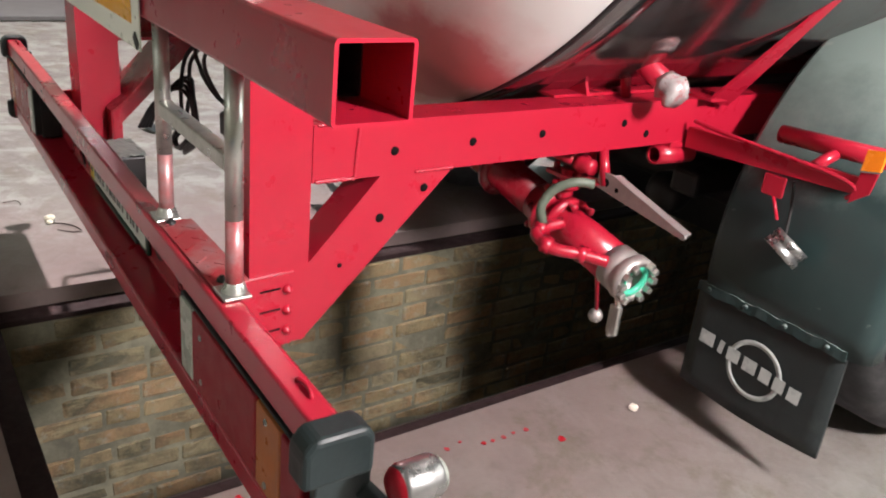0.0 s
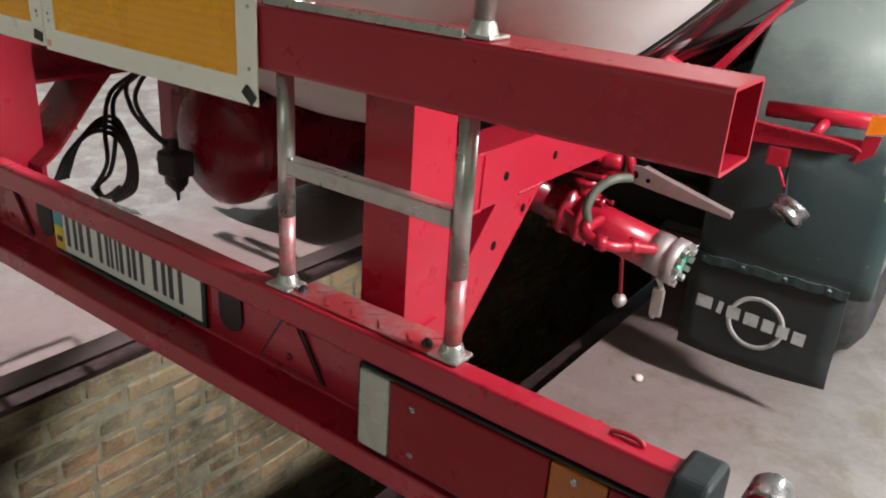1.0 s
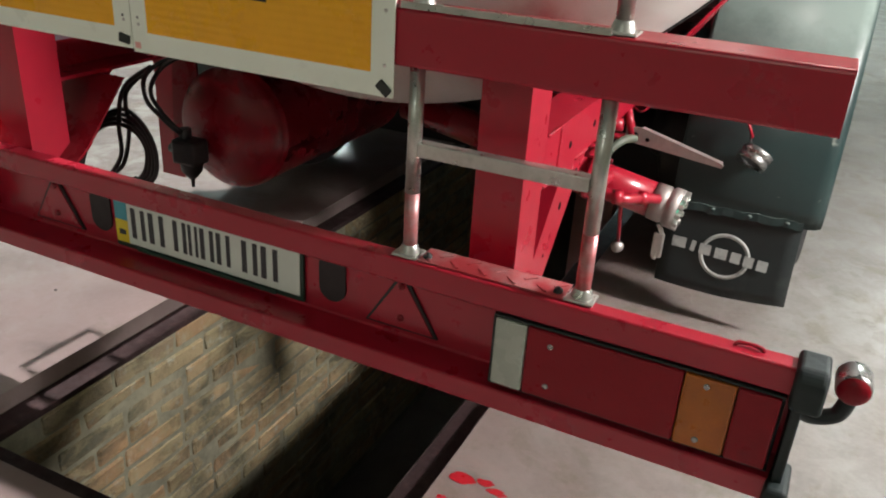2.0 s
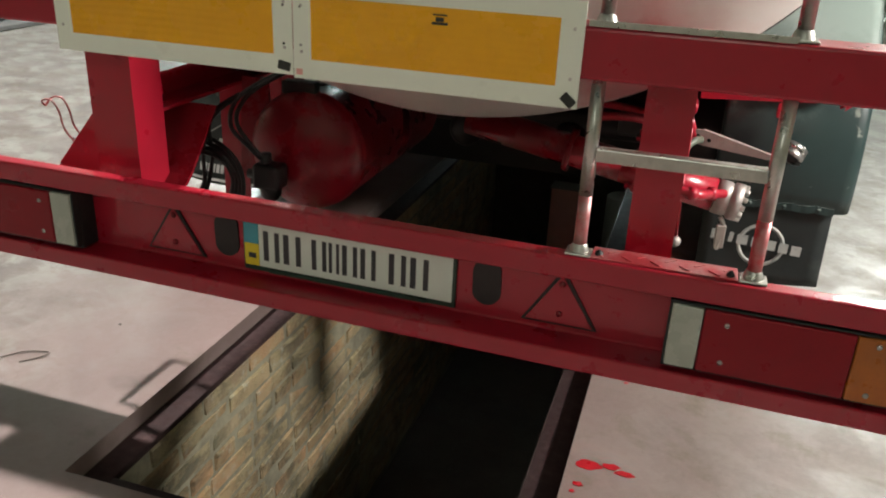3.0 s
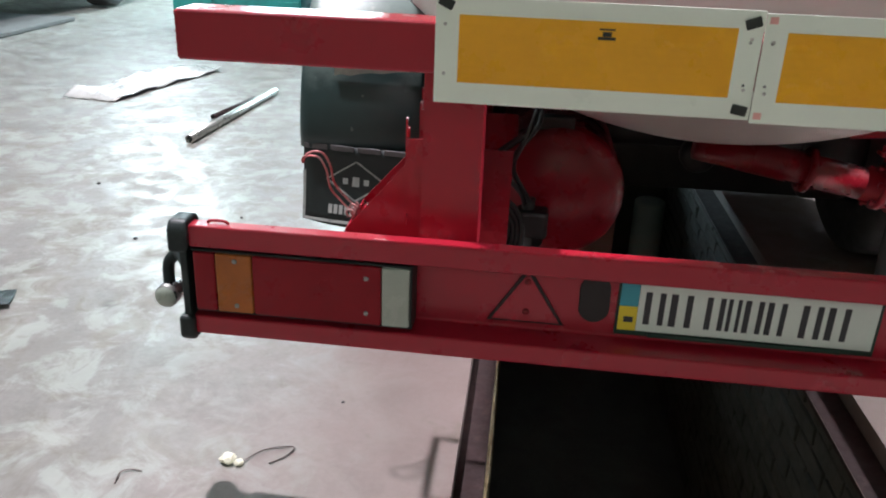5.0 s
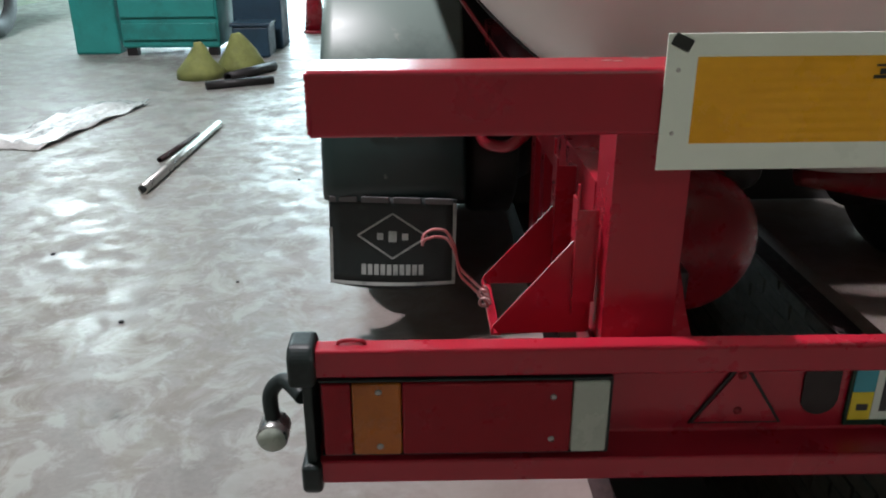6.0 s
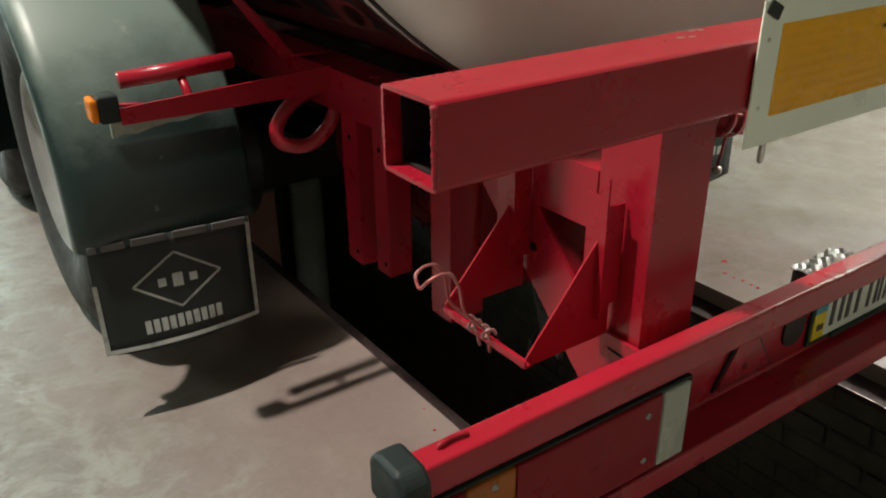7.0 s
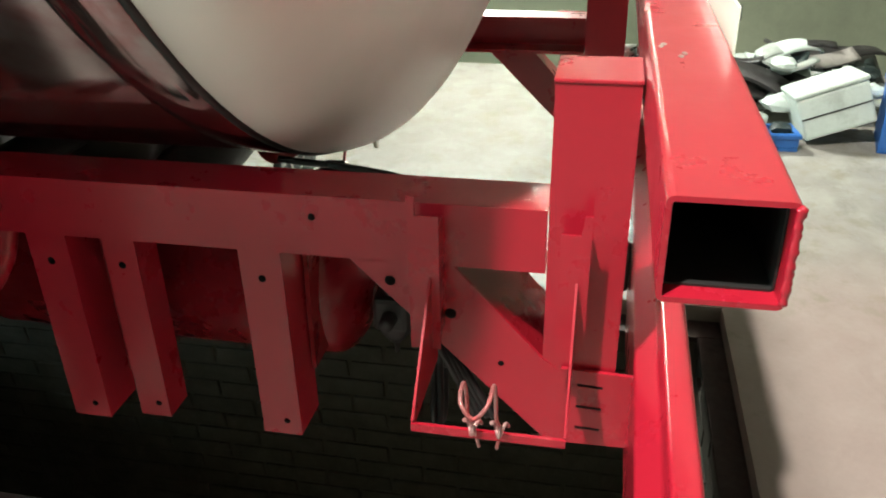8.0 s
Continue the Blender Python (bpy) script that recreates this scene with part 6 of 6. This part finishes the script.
# things far down the off-side aisle
for k, (x, y, w, h, a, mat) in enumerate(((2.75, 9.6, 0.9, 1.7, 80, WHITE_SHEET), (3.0, 8.4, 0.8, 1.5, 84, WHITE_SHEET), (2.85, 11.0, 0.7, 1.8, 80, WHITE_SHEET))):
    panel("scrap_sheet", pose(x, y, 0.0, -12, 0, a), w, h, 0.03, mat, "pale sheet metal panel leaning on the off-side wall", "panel", 0.02, "leaning panels")
for k in range(3):
    bm = mesh()
    rod(bm, (2.5 + 0.1 * k, 9.0 + 0.8 * k, 0.02), (3.35, 9.3 + 0.8 * k, 1.9), 0.03, 10)
    whole("steel_pipe", bm, GALV, "grey pipe leaning on the off-side wall", "pipe", "leaning pipes")
bm = mesh()
box(bm, 2.2, 2.6, 10.2, 10.7, 0, 0.5, 0.02)
whole("crate", bm, DARK, "dark crate standing by the off-side wall", "crate")

# ---- bricks of the pit walls ----
def brick_mesh(L, H, D, seed):
    bm = mesh()
    rr = random.Random(seed)
    box(bm, -D, 0, -L / 2, L / 2, -H / 2, H / 2, 0.007, None, 1)
    for v in bm.verts:
        if v.co.x > -0.005:
            v.co += Vector((rr.uniform(-0.005, 0.002), rr.uniform(-0.007, 0.006), rr.uniform(-0.005, 0.005)))
    return made("brick", bm, BRICK)


stretchers = [brick_mesh(0.248, 0.064, 0.030, 50 + k) for k in range(6)]
headers = [brick_mesh(0.118, 0.064, 0.030, 80 + k) for k in range(4)]
rr = random.Random(12)
COURSE, TOPZ = 0.0765, -0.116
far = mesh()
count = 0
for c in range(18):
    z = TOPZ - COURSE * c
    y = PY0 - 0.10 + (0.0, 0.13, 0.03, 0.16)[c % 4]
    head_row = c % 4 == 3
    while y < HY1:
        h = head_row or rr.random() < 0.06
        L = 0.118 if h else 0.248
        yc = y + L / 2
        if yc - L / 2 > PY0 - 0.02 and yc < HY1 - 0.25:
            x = PX0 + rr.uniform(-0.006, 0.003)
            if yc < 3.4 and z > -1.30 and count < 298:
                ob = new("brick", rr.choice(headers if h else stretchers))
                ob.parent = pit_west
                ob.matrix_local = pose(x, yc, z + rr.uniform(-0.002, 0.002), rr.uniform(-1.2, 1.2), 0, rr.uniform(-1.0, 1.0))
                count += 1
            else:
                box(far, x - 0.03, x, yc - L / 2, yc + L / 2, z - 0.032, z + 0.032)
        y += L + 0.011
part("bricks_far", far, BRICK_FAR, pit_west, "further courses of weathered brick")["kind"] = "stuff"
far = mesh()
# east wall bricks carry the pit's shade in their colour
shaded_bricks = []
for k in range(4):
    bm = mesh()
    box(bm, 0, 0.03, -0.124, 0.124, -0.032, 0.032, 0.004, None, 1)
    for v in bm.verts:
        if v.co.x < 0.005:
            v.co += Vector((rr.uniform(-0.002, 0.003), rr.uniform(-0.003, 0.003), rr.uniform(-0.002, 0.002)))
    shaded_bricks.append(made("brick", bm, SHADED_BRICK))
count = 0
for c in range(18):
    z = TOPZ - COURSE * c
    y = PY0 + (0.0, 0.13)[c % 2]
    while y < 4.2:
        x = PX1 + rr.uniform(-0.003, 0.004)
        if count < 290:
            ob = new("brick", rr.choice(shaded_bricks))
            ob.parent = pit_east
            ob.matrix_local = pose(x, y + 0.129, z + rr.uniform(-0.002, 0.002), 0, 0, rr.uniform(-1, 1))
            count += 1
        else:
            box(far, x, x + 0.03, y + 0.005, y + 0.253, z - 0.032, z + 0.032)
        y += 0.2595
part("bricks_far", far, SHADED_BRICK, pit_east, "brick courses with shade put into their colour")["kind"] = "stuff"
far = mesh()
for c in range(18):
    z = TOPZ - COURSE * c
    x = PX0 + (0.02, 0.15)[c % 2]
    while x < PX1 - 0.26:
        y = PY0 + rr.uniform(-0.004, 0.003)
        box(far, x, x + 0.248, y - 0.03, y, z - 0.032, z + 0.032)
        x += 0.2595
part("bricks_far", far, SHADED_BRICK, pit_south, "brick courses with shade put into their colour")["kind"] = "stuff"
